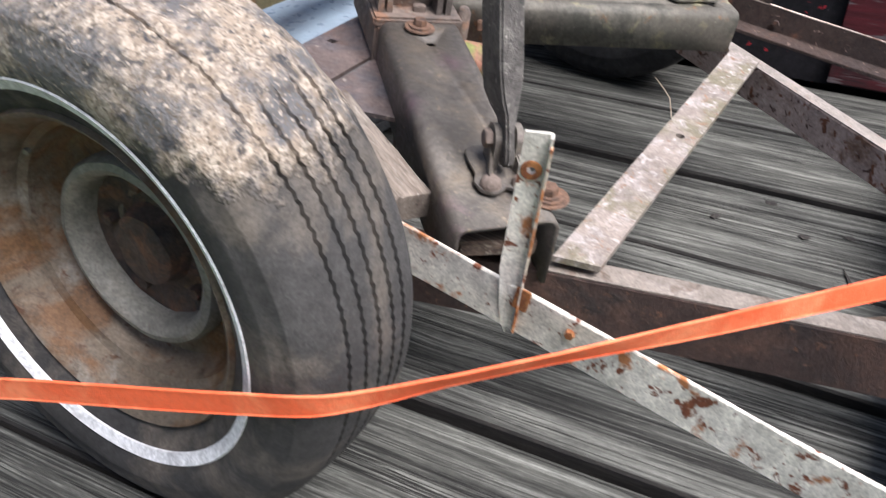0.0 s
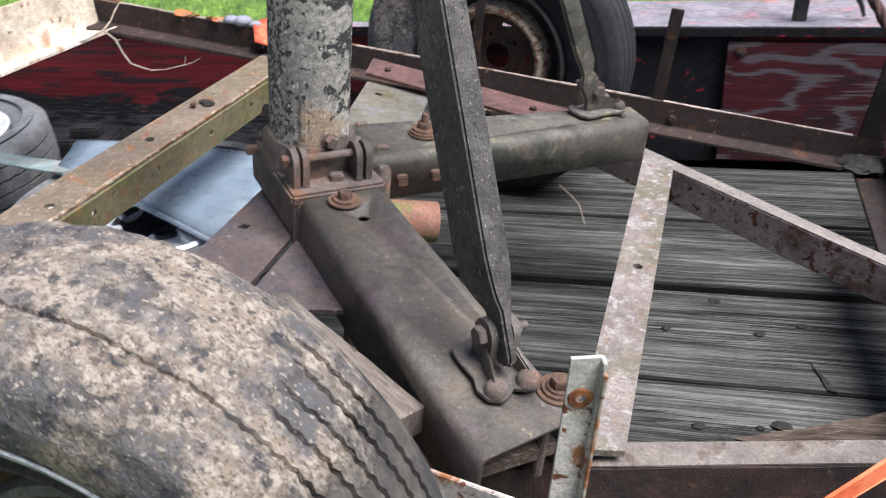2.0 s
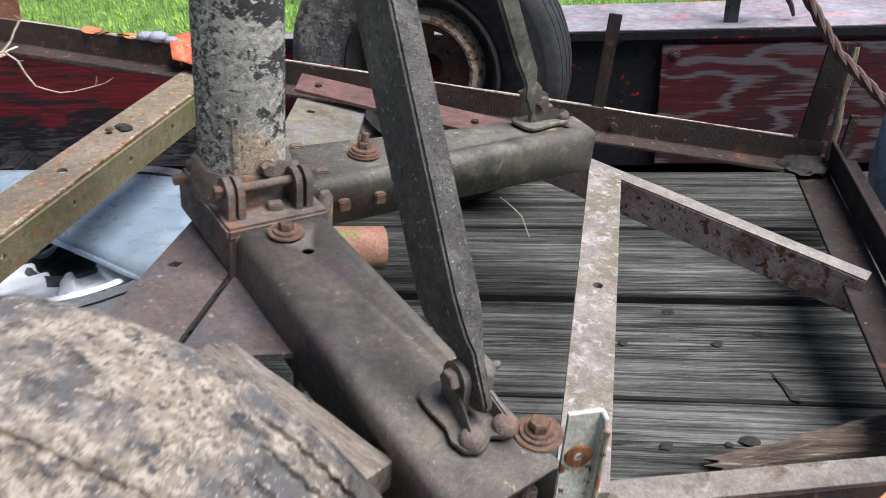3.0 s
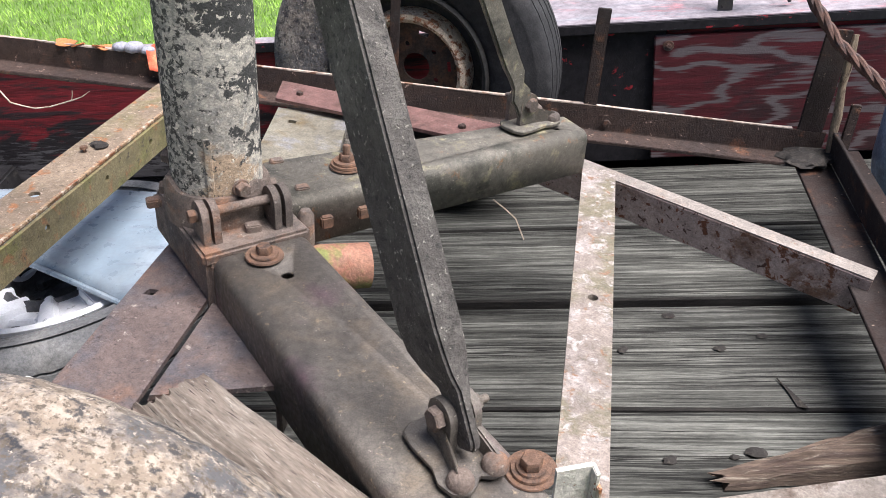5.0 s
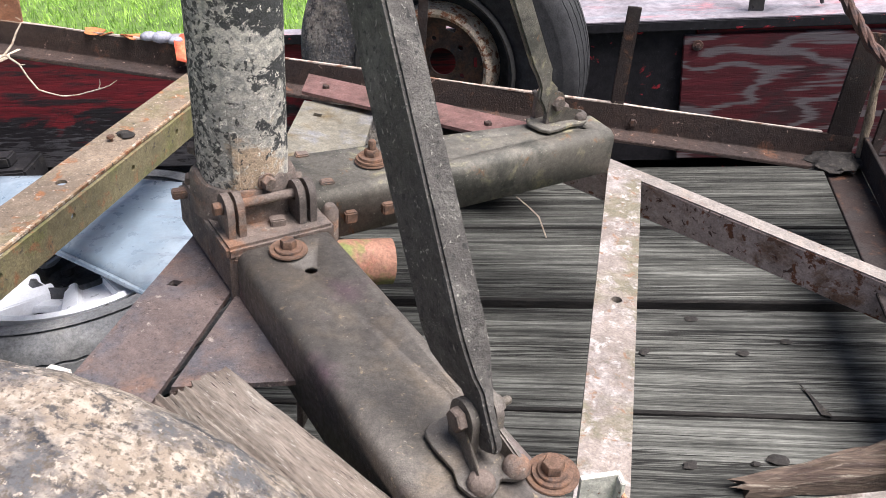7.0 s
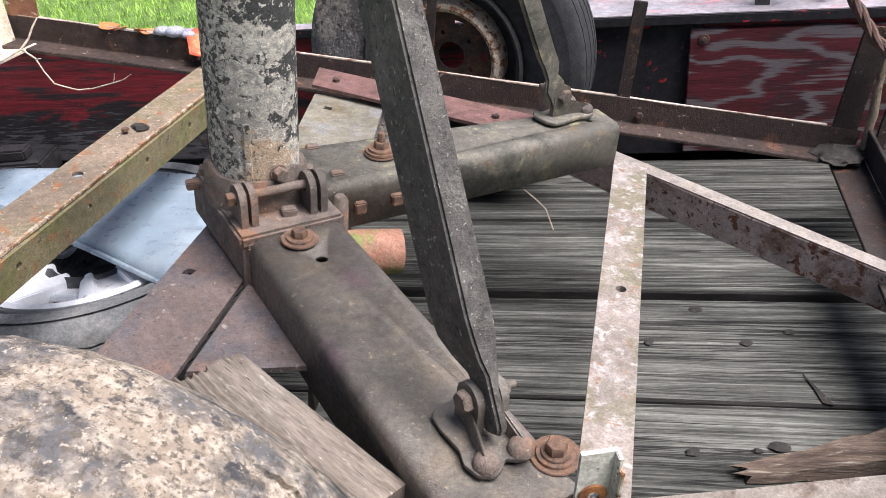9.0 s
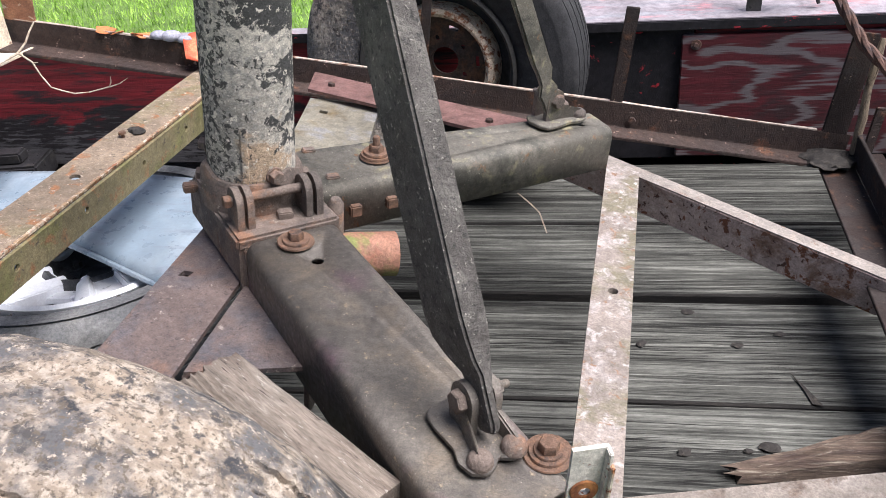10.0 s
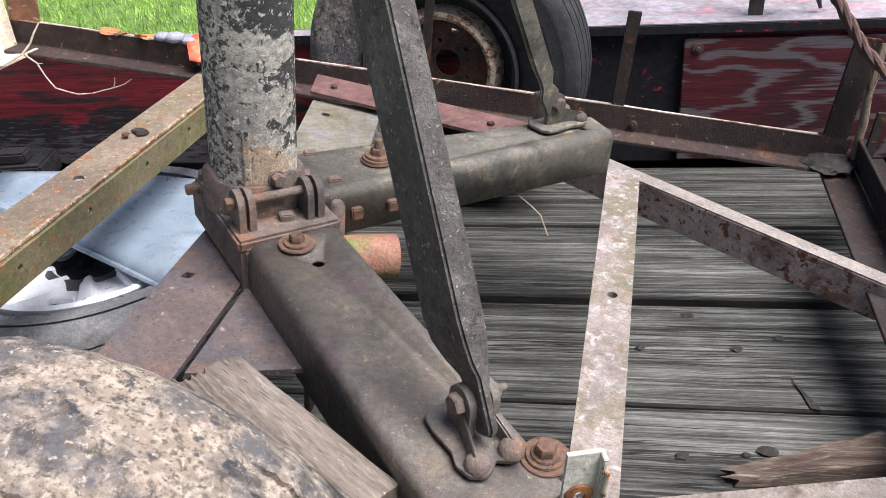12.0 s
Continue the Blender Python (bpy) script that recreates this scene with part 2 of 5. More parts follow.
M_warm = mat("warm_rust", (0.25, 0.115, 0.065), [((0.4, 0.2, 0.11), 14, 0.5, 0.62), ((0.13, 0.055, 0.035), 20, 0.52, 0.62), ((0.6, 0.48, 0.36), 70, 0.6, 0.66)], 0.8, 0.05, 0.6, 300)
EVEN = (1, 1, 1)
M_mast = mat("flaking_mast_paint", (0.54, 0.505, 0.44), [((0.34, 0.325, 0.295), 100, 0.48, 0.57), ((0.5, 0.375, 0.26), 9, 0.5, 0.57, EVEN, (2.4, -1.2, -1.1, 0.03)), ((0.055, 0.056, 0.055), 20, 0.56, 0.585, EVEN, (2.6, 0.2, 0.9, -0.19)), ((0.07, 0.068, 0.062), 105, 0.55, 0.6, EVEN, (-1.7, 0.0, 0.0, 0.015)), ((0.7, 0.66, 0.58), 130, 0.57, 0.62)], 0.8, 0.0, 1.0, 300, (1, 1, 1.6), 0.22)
M_white = mat("white_chipped_paint", (0.72, 0.685, 0.61), [((0.54, 0.51, 0.45), 12, 0.5, 0.66), ((0.4, 0.16, 0.06), 18, 0.57, 0.63), ((0.17, 0.055, 0.025), 40, 0.585, 0.62), ((0.2, 0.07, 0.03), 110, 0.63, 0.66)], 0.65, 0.0, 0.4, 260)
M_orust = mat("orange_rust", (0.36, 0.15, 0.05), [((0.18, 0.06, 0.025), 40, 0.5, 0.62), ((0.6, 0.5, 0.36), 30, 0.58, 0.66)], 0.8, 0.05, 0.5, 300)
M_edge = mat("streaked_edge", (0.62, 0.55, 0.45), [((0.5, 0.2, 0.07), 22, 0.5, 0.58), ((0.2, 0.07, 0.03), 60, 0.57, 0.62)], 0.6, 0.0, 0.4, 260)
M_scrap = mat("splintered_wood", (0.14, 0.1, 0.075), [((0.09, 0.06, 0.05), 8, 0.5, 0.65, (1, 14, 14)), ((0.33, 0.28, 0.22), 8, 0.56, 0.66, (1, 20, 20))], 0.9, 0.0, 1.0, 14, (1, 24, 24), 0.25, 3)
M_red = mat("worn_red_board", (0.2, 0.014, 0.02), [((0.035, 0.018, 0.02), 5, 0.5, 0.6, (1, 9, 9)), ((0.22, 0.02, 0.03), 4, 0.55, 0.7, (1, 5, 5)), ((0.02, 0.016, 0.018), 5, 0.5, 0.58, (1, 3, 3), (0.0, 0.0, -3.0, 0.5)), ((0.09, 0.085, 0.09), 16, 0.62, 0.66, (1, 9, 9), (0.0, 0.0, -1.5, 0.24)), ((0.012, 0.01, 0.012), 22, 0.66, 0.69)], 0.7, 0.0, 0.5, 18, (1, 20, 20), 0.2, 3)
M_cap = mat("worn_red_cap", (0.27, 0.24, 0.26), [((0.5, 0.2, 0.22), 7, 0.54, 0.66, (1, 3, 3)), ((0.26, 0.255, 0.28), 5, 0.5, 0.64, (1, 5, 5))], 0.6, 0.0, 0.4, 60)
M_black = mat("black_painted_steel", (0.009, 0.008, 0.011), [((0.34, 0.02, 0.03), 17, 0.625, 0.64, (1, 1, 1.6)), ((0.1, 0.09, 0.1), 120, 0.66, 0.7)], 0.85, 0.0, 0.3, 200)
M_rubber = mat("tyre_rubber", (0.035, 0.034, 0.033), [((0.075, 0.068, 0.06), 12, 0.5, 0.68)], 0.85, 0.0, 0.35, 260)
M_dusty = mat("dusty_rubber", (0.15, 0.152, 0.155), [((0.22, 0.215, 0.205), 10, 0.5, 0.68)], 0.85, 0.0, 0.35, 200)
M_whitewall = mat("whitewall", (0.78, 0.78, 0.8), [((0.6, 0.58, 0.56), 14, 0.58, 0.75)], 0.6, 0.0, 0.15, 200)
M_rim = mat("dirty_wheel_paint", (0.17, 0.135, 0.1), [((0.27, 0.255, 0.225), 7, 0.54, 0.66), ((0.16, 0.085, 0.04), 8, 0.47, 0.58), ((0.09, 0.06, 0.04), 18, 0.56, 0.66), ((0.1, 0.05, 0.028), 70, 0.6, 0.66)], 0.5, 0.15, 0.5, 260)
M_ring = mat("grey_hub_ring", (0.21, 0.2, 0.172), [((0.32, 0.29, 0.24), 16, 0.5, 0.7), ((0.14, 0.1, 0.075), 24, 0.6, 0.7)], 0.6, 0.1, 0.3, 260)
M_hub = mat("rusty_hub", (0.09, 0.062, 0.048), [((0.2, 0.1, 0.058), 30, 0.5, 0.66), ((0.05, 0.043, 0.04), 22, 0.52, 0.66)], 0.85, 0.1, 0.8, 240)
M_frim = mat("spotted_white_rim", (0.6, 0.49, 0.37), [((0.26, 0.1, 0.045), 75, 0.5, 0.58), ((0.15, 0.06, 0.035), 24, 0.6, 0.68)], 0.75, 0.05, 0.4, 260)
M_alloy = mat("silver_alloy", (0.83, 0.84, 0.87), [((0.66, 0.67, 0.7), 10, 0.54, 0.7)], 0.4, 0.15, 0.08, 200, vary=0.05)
M_cover = mat("black_plastic", (0.025, 0.024, 0.026), [((0.06, 0.055, 0.05), 30, 0.55, 0.7)], 0.4, 0.0, 0.1, 200)
M_bowl = mat("dark_grey_casting", (0.06, 0.06, 0.062), [((0.11, 0.11, 0.11), 14, 0.5, 0.66), ((0.03, 0.03, 0.031), 22, 0.52, 0.64)], 0.45, 0.2, 0.2, 240)
M_panel = mat("blue_grey_panel", (0.25, 0.315, 0.375), [((0.36, 0.415, 0.465), 5, 0.48, 0.66), ((0.22, 0.26, 0.31), 9, 0.55, 0.68, (1, 4, 1))], 0.35, 0.1, 0.04, 160, vary=0.06)
M_strap = mat("orange_webbing", (0.9, 0.15, 0.05), [((0.95, 0.29, 0.13), 10, 0.48, 0.65)], 0.7, 0.0, 0.5, 420, (1, 1, 1), 0.06)
M_cloth = mat("orange_cloth", (0.7, 0.12, 0.06), [((0.8, 0.25, 0.12), 20, 0.5, 0.65)], 0.85, 0.0, 0.3, 300)
M_leaf = mat("dry_leaf", (0.5, 0.17, 0.06), [((0.3, 0.12, 0.06), 30, 0.5, 0.65)], 0.8, 0.0, 0.3, 200, jitter=True)
M_stone = mat("grey_pebble", (0.34, 0.34, 0.4), [], 0.8, 0.0, 0.3, 200)
M_twig = mat("bleached_twig", (0.5, 0.42, 0.33), [((0.3, 0.2, 0.14), 60, 0.5, 0.65)], 0.85, 0.0, 0.5, 300)
M_tar = mat("dark_bark", (0.03, 0.026, 0.023), [((0.07, 0.06, 0.05), 90, 0.5, 0.65)], 0.9, 0.0, 0.9, 260)
M_opipe = mat("mossy_orange_pipe", (0.27, 0.135, 0.09), [((0.17, 0.18, 0.055), 12, 0.46, 0.58), ((0.28, 0.12, 0.08), 40, 0.5, 0.65)], 0.8, 0.0, 0.5, 240)
M_rope = mat("rusty_wire_rope", (0.12, 0.065, 0.05), [((0.07, 0.05, 0.05), 60, 0.5, 0.65)], 0.75, 0.2, 0.5, 400)
M_blue = mat("pale_blue_plastic", (0.19, 0.27, 0.38), [((0.28, 0.35, 0.45), 7, 0.5, 0.65)], 0.5, 0.0, 0.1, 150)
M_soil = mat("lawn_soil", (0.1, 0.17, 0.035), [((0.13, 0.22, 0.042), 8, 0.45, 0.65), ((0.1, 0.14, 0.045), 3, 0.56, 0.7)], 0.95, 0.0, 0.6, 60)
M_grass = mat("grass_blade", (0.24, 0.42, 0.06), [((0.36, 0.56, 0.1), 1.3, 0.45, 0.6), ((0.09, 0.2, 0.03), 5, 0.5, 0.65), ((0.34, 0.36, 0.13), 14, 0.62, 0.7)], 0.7, 0.0, 0.1, 90)
# even dark tone for the joists and the added plate below the deck
M_under = mat("under_deck_dark", (0.05, 0.045, 0.038), [], 0.95, 0.0, 0.4, 60)


def wood_material(name, dark, mid, light, crack=(0.014, 0.013, 0.011), rings=32.0, jitter=True, bump=0.9, cover=0.013):
    """Weathered timber with its grain along x: curved year rings, fine fibres, thin cracks and broad stains."""
    m = bpy.data.materials.new(name)
    m.use_nodes = True
    nd, ln = m.node_tree.nodes, m.node_tree.links
    bsdf = nd["Principled BSDF"]
    tc = nd.new("ShaderNodeTexCoord")
    vec = tc.outputs["Object"]
    if jitter:
        info = nd.new("ShaderNodeObjectInfo")
        k = nd.new("ShaderNodeMath")
        k.operation = "MULTIPLY"
        k.inputs[1].default_value = 53.0
        ln.new(info.outputs["Random"], k.inputs[0])
        add = nd.new("ShaderNodeVectorMath")
        ln.new(vec, add.inputs[0])
        ln.new(k.outputs[0], add.inputs[1])
        vec = add.outputs[0]

    def field(st, detail, rough=0.55, shift=0.0):
        mp = nd.new("ShaderNodeMapping")
        mp.inputs["Scale"].default_value = st
        mp.inputs["Location"].default_value = (shift, shift, shift)
        ln.new(vec, mp.inputs[0])
        t = nd.new("ShaderNodeTexNoise")
        t.inputs["Scale"].default_value, t.inputs["Detail"].default_value, t.inputs["Roughness"].default_value = 1.0, detail, rough
        ln.new(mp.outputs[0], t.inputs[0])
        return t.outputs["Fac"]

    def calc(op, a, b, c=None):
        n = nd.new("ShaderNodeMath")
        n.operation = op
        for i, v in enumerate((a, b, c)):
            if v is None:
                continue
            if isinstance(v, float):
                n.inputs[i].default_value = v
            else:
                ln.new(v, n.inputs[i])
        return n.outputs[0]

    def ranged(src, lo, hi, a=0.0, b=1.0):
        r = nd.new("ShaderNodeMapRange")
        for key, v in zip(("From Min", "From Max", "To Min", "To Max"), (lo, hi, a, b)):
            r.inputs[key].default_value = v
        ln.new(src, r.inputs[0])
        return r.outputs[0]

    # knots push the grain aside
    mk = nd.new("ShaderNodeMapping")
    mk.inputs["Scale"].default_value = (2.1, 5.2, 0.0)
    ln.new(vec, mk.inputs[0])
    vor = nd.new("ShaderNodeTexVoronoi")
    vor.inputs["Scale"].default_value = 1.0
    ln.new(mk.outputs[0], vor.inputs["Vector"])
    near_knot = ranged(vor.outputs["Distance"], 0.0, 0.22, 1.0, 0.0)
    eye = ranged(calc("ADD", vor.outputs["Distance"], calc("MULTIPLY", field((30.0, 90.0, 90.0), 3.0, 0.6, 2.0), 0.06)), 0.05, 0.085, 1.0, 0.0)
    push = nd.new("ShaderNodeCombineXYZ")
    ln.new(calc("MULTIPLY", calc("MULTIPLY", near_knot, near_knot), 0.02), push.inputs[1])
    moved = nd.new("ShaderNodeVectorMath")
    ln.new(vec, moved.inputs[0])
    ln.new(push.outputs[0], moved.inputs[1])
    vec = moved.outputs[0]
    ring = calc("PINGPONG", calc("MULTIPLY_ADD", field((0.3, 7.0, 7.0), 1.0), rings, calc("MULTIPLY", field((1.2, 60.0, 60.0), 3.0, 0.6, 4.0), 0.6)), 0.5)
    coarse_grain = ranged(field((2.2, 125.0, 125.0), 5.0, 0.65, 6.0), 0.36, 0.64)
    fibre = ranged(field((9.0, 430.0, 430.0), 5.0, 0.72, 8.0), 0.34, 0.66)
    streak = field((1.6, 22.0, 22.0), 6.0, 0.7, 12.0)
    tone = calc("ADD", calc("ADD", calc("MULTIPLY", ring, 0.2), calc("MULTIPLY", coarse_grain, 0.3)), calc("ADD", calc("MULTIPLY", fibre, 0.26), calc("MULTIPLY", streak, 0.9)))
    ramp = nd.new("ShaderNodeValToRGB")
    els = ramp.color_ramp.elements
    els[0].position, els[0].color = 0.48, (*dark, 1)
    els[1].position, els[1].color = 1.0, (*light, 1)
    e = els.new(0.76)
    e.color = (*mid, 1)
    ln.new(tone, ramp.inputs[0])

    def cracks(st, detail, shift, width, lo, hi):
        thin = ranged(calc("ABSOLUTE", calc("SUBTRACT", field(st, detail, 0.55, shift), 0.47), 0.0), width * 0.35, width, 1.0, 0.0)
        return calc("MULTIPLY", thin, ranged(field((1.3, 11.0, 11.0), 2.0, 0.5, shift + 10.0), lo, hi))

    line = calc("MAXIMUM", cracks((0.7, 44.0, 44.0), 4.0, 20.0, cover, 0.42, 0.54), cracks((1.7, 120.0, 120.0), 3.0, 33.0, cover * 1.9, 0.42, 0.56))
    line = calc("MAXIMUM", line, calc("MULTIPLY", eye, 0.8))
    mixn = nd.new("ShaderNodeMix")
    mixn.data_type = "RGBA"
    ln.new(line, mixn.inputs["Factor"])
    socks = [i for i in mixn.inputs if i.type == "RGBA"]
    ln.new(ramp.outputs[0], socks[0])
    socks[1].default_value = (*crack, 1)
    hsv = nd.new("ShaderNodeHueSaturation")
    ln.new([o for o in mixn.outputs if o.type == "RGBA"][0], hsv.inputs["Color"])
    cloud = ranged(field((3.0, 9.0, 9.0), 8.0, 0.72, 40.0), 0.34, 0.66, 0.62, 1.4)
    speck = ranged(field((60.0, 260.0, 260.0), 4.0, 0.7, 50.0), 0.3, 0.7, 0.75, 1.25)
    ln.new(calc("MULTIPLY", cloud, speck), hsv.inputs["Value"])
    ln.new(hsv.outputs[0], bsdf.inputs["Base Color"])
    bsdf.inputs["Roughness"].default_value = 0.9
    bp = nd.new("ShaderNodeBump")
    bp.inputs["Strength"].default_value = bump
    bp.inputs["Distance"].default_value = 0.003
    ln.new(calc("SUBTRACT", tone, calc("MULTIPLY", line, 1.1)), bp.inputs["Height"])
    ln.new(bp.outputs[0], bsdf.inputs["Normal"])
    return m


def tyre_material(name, kx, kz, light, pale, rubber=(0.062, 0.058, 0.053), edge=0.155, dust=(0.1, 0.088, 0.074)):
    """Black rubber with dried mud over the upper part, its lower limit ragged."""
    m = mat(name, rubber, [(dust, 9, 0.48, 0.66)], 0.88, 0.0, 0.35, 260)
    nt = m.node_tree
    nd, ln = nt.nodes, nt.links
    bsdf = nd["Principled BSDF"]
    old = bsdf.inputs["Base Color"].links[0].from_socket
    tc = nd.new("ShaderNodeTexCoord")
    sep = nd.new("ShaderNodeSeparateXYZ")
    ln.new(tc.outputs["Object"], sep.inputs[0])

    def noise_node(scale, detail=7.0):
        t = nd.new("ShaderNodeTexNoise")
        t.inputs["Scale"].default_value, t.inputs["Detail"].default_value, t.inputs["Roughness"].default_value = scale, detail, 0.65
        ln.new(tc.outputs["Object"], t.inputs[0])
        return t.outputs["Fac"]

    def madd(a, k, b):
        n = nd.new("ShaderNodeMath")
        n.operation = "MULTIPLY_ADD"
        ln.new(a, n.inputs[0])
        n.inputs[1].default_value = k
        if isinstance(b, float):
            n.inputs[2].default_value = b
        else:
            ln.new(b, n.inputs[2])
        return n.outputs[0]

    def ramp(src, lo, hi):
        r = nd.new("ShaderNodeMapRange")
        r.inputs["From Min"].default_value, r.inputs["From Max"].default_value = lo, hi
        ln.new(src, r.inputs[0])
        return r.outputs[0]

    def blend(fac, a, b):
        x = nd.new("ShaderNodeMix")
        x.data_type = "RGBA"
        ln.new(fac, x.inputs["Factor"])
        for s, v in (("A", a), ("B", b)):
            sock = [i for i in x.inputs if i.name == s and i.type == "RGBA"][0]
            if isinstance(v, tuple):
                sock.default_value = (*v, 1)
            else:
                ln.new(v, sock)
        return [o for o in x.outputs if o.type == "RGBA"][0]

    level = madd(noise_node(11.0), 0.12, madd(sep.outputs["Z"], kz, madd(sep.outputs["X"], kx, 0.0)))
    mask = ramp(level, edge, edge + 0.015)
    mud = blend(ramp(noise_node(9.0, 9.0), 0.42, 0.58), tuple(c * 0.66 for c in light), light)
    mud = blend(ramp(noise_node(95.0, 10.0), 0.46, 0.58), mud, pale)
    mud = blend(ramp(noise_node(12.5, 13.0), 0.455, 0.55), mud, (0.135, 0.13, 0.133))
    mud = blend(ramp(noise_node(30.0, 12.0), 0.56, 0.63), mud, (0.05, 0.05, 0.056))
    mud = blend(ramp(noise_node(64.0, 12.0), 0.55, 0.62), mud, (0.085, 0.078, 0.076))
    mud = blend(ramp(noise_node(230.0, 8.0), 0.52, 0.62), mud, tuple(c * 0.4 for c in light))
    mud = blend(ramp(noise_node(170.0, 9.0), 0.58, 0.64), mud, pale)
    ln.new(blend(mask, old, mud), bsdf.inputs["Base Color"])
    bump = nd.new("ShaderNodeBump")
    bump.inputs["Strength"].default_value = 1.0
    bump.inputs["Distance"].default_value = 0.011
    mul = nd.new("ShaderNodeMath")
    mul.operation = "MULTIPLY"
    ln.new(mask, mul.inputs[0])
    ln.new(noise_node(55.0, 12.0), mul.inputs[1])
    ln.new(mul.outputs[0], bump.inputs["Height"])
    ln.new(bsdf.inputs["Normal"].links[0].from_socket, bump.inputs["Normal"])
    ln.new(bump.outputs[0], bsdf.inputs["Normal"])
    return m


def plywood_material():
    """Flaking red paint on plywood: curved bands of bare grey grain."""
    m = mat("flaking_red_plywood", (0.088, 0.009, 0.014), [((0.04, 0.014, 0.017), 5, 0.5, 0.62, (1, 1, 3))], 0.7, 0.0, 0.4, 24, (1, 10, 14), 0.15, 4)
    nt = m.node_tree
    nd, ln = nt.nodes, nt.links
    bsdf = nd["Principled BSDF"]
    old = bsdf.inputs["Base Color"].links[0].from_socket
    tc = nd.new("ShaderNodeTexCoord")
    mp = nd.new("ShaderNodeMapping")
    mp.inputs["Scale"].default_value = (2.3, 1.0, 6.0)
    ln.new(tc.outputs["Object"], mp.inputs[0])
    t = nd.new("ShaderNodeTexNoise")
    t.inputs["Scale"].default_value, t.inputs["Detail"].default_value = 1.0, 2.5
    ln.new(mp.outputs[0], t.inputs[0])
    k = nd.new("ShaderNodeMath")
    k.operation = "MULTIPLY"
    k.inputs[1].default_value = 8.5
    ln.new(t.outputs["Fac"], k.inputs[0])
    mp2 = nd.new("ShaderNodeMapping")
    mp2.inputs["Scale"].default_value = (9.0, 1.0, 190.0)
    ln.new(tc.outputs["Object"], mp2.inputs[0])
    t2 = nd.new("ShaderNodeTexNoise")
    t2.inputs["Scale"].default_value, t2.inputs["Detail"].default_value = 1.0, 6.0
    ln.new(mp2.outputs[0], t2.inputs[0])
    s = nd.new("ShaderNodeMath")
    s.operation = "MULTIPLY_ADD"
    s.inputs[1].default_value = 0.9
    ln.new(t2.outputs["Fac"], s.inputs[0])
    ln.new(k.outputs[0], s.inputs[2])
    fr = nd.new("ShaderNodeMath")
    fr.operation = "PINGPONG"
    fr.inputs[1].default_value = 0.5
    ln.new(s.outputs[0], fr.inputs[0])
    r = nd.new("ShaderNodeMapRange")
    r.inputs["From Min"].default_value, r.inputs["From Max"].default_value = 0.26, 0.4
    ln.new(fr.outputs[0], r.inputs[0])
    x = nd.new("ShaderNodeMix")
    x.data_type = "RGBA"
    ln.new(r.outputs[0], x.inputs["Factor"])
    socks = [i for i in x.inputs if i.type == "RGBA"]
    ln.new(old, socks[0])
    socks[1].default_value = (0.15, 0.125, 0.13, 1)
    ln.new([o for o in x.outputs if o.type == "RGBA"][0], bsdf.inputs["Base Color"])
    return m


M_tyre = tyre_material("muddy_tyre_rubber", 0.14, 1.0, (0.37, 0.295, 0.226), (0.52, 0.44, 0.36), (0.038, 0.036, 0.035), 0.27, (0.115, 0.097, 0.08))
M_ftyre = tyre_material("half_caked_tyre_rubber", -1.0, 0.25, (0.36, 0.31, 0.26), (0.46, 0.41, 0.35), (0.016, 0.016, 0.018), dust=(0.035, 0.034, 0.036))
M_ply = plywood_material()
M_wood = wood_material("weathered_deck_wood", (0.022, 0.022, 0.0185), (0.073, 0.0735, 0.064), (0.19, 0.19, 0.169), bump=1.0, cover=0.017)
# near-black wood: the shade of the deck gaps put into the colour
M_gap_shade = mat("shaded_plank_edge", (0.02, 0.018, 0.016), [((0.035, 0.03, 0.026), 20, 0.5, 0.65, (1, 6, 6))], 0.95, 0.0, 0.6, 120, (1, 8, 8))
M_board = mat("worn_board", (0.2, 0.165, 0.135), [((0.3, 0.265, 0.225), 7, 0.5, 0.66), ((0.11, 0.078, 0.062), 5, 0.5, 0.64, (1, 2.5, 2.5)), ((0.42, 0.38, 0.33), 60, 0.6, 0.68, (1, 4, 4)), ((0.06, 0.045, 0.038), 30, 0.6, 0.66, (1, 9, 9))], 0.9, 0.0, 0.7, 60, (1, 7, 7), 0.2, 5)

# ---- the setting ----
ground = bmesh.new()
bmesh.ops.create_grid(ground, x_segments=8, y_segments=8, size=400)
ground.transform(Matrix.Translation((0, 0, -0.62)))
single("ground", ground, M_soil, (0, 0, -0.62), "green lawn round the trailer", "lawn", kind="structure")

# deck of wide planks laid along x
deck = thing("floor", Matrix.Translation((0, 0.9, 0)), "weathered grey plank deck of a trailer", "deck", kind="structure")
SEAMS = [(2.362, 0.008), (2.075, 0.005), (1.801, 0.026), (1.511, 0.006), (1.253, 0.022), (0.974, 0.02), (0.69, 0.008), (0.41, 0.01), (0.13, 0.008), (-0.15, 0.01), (-0.43, 0.008)]


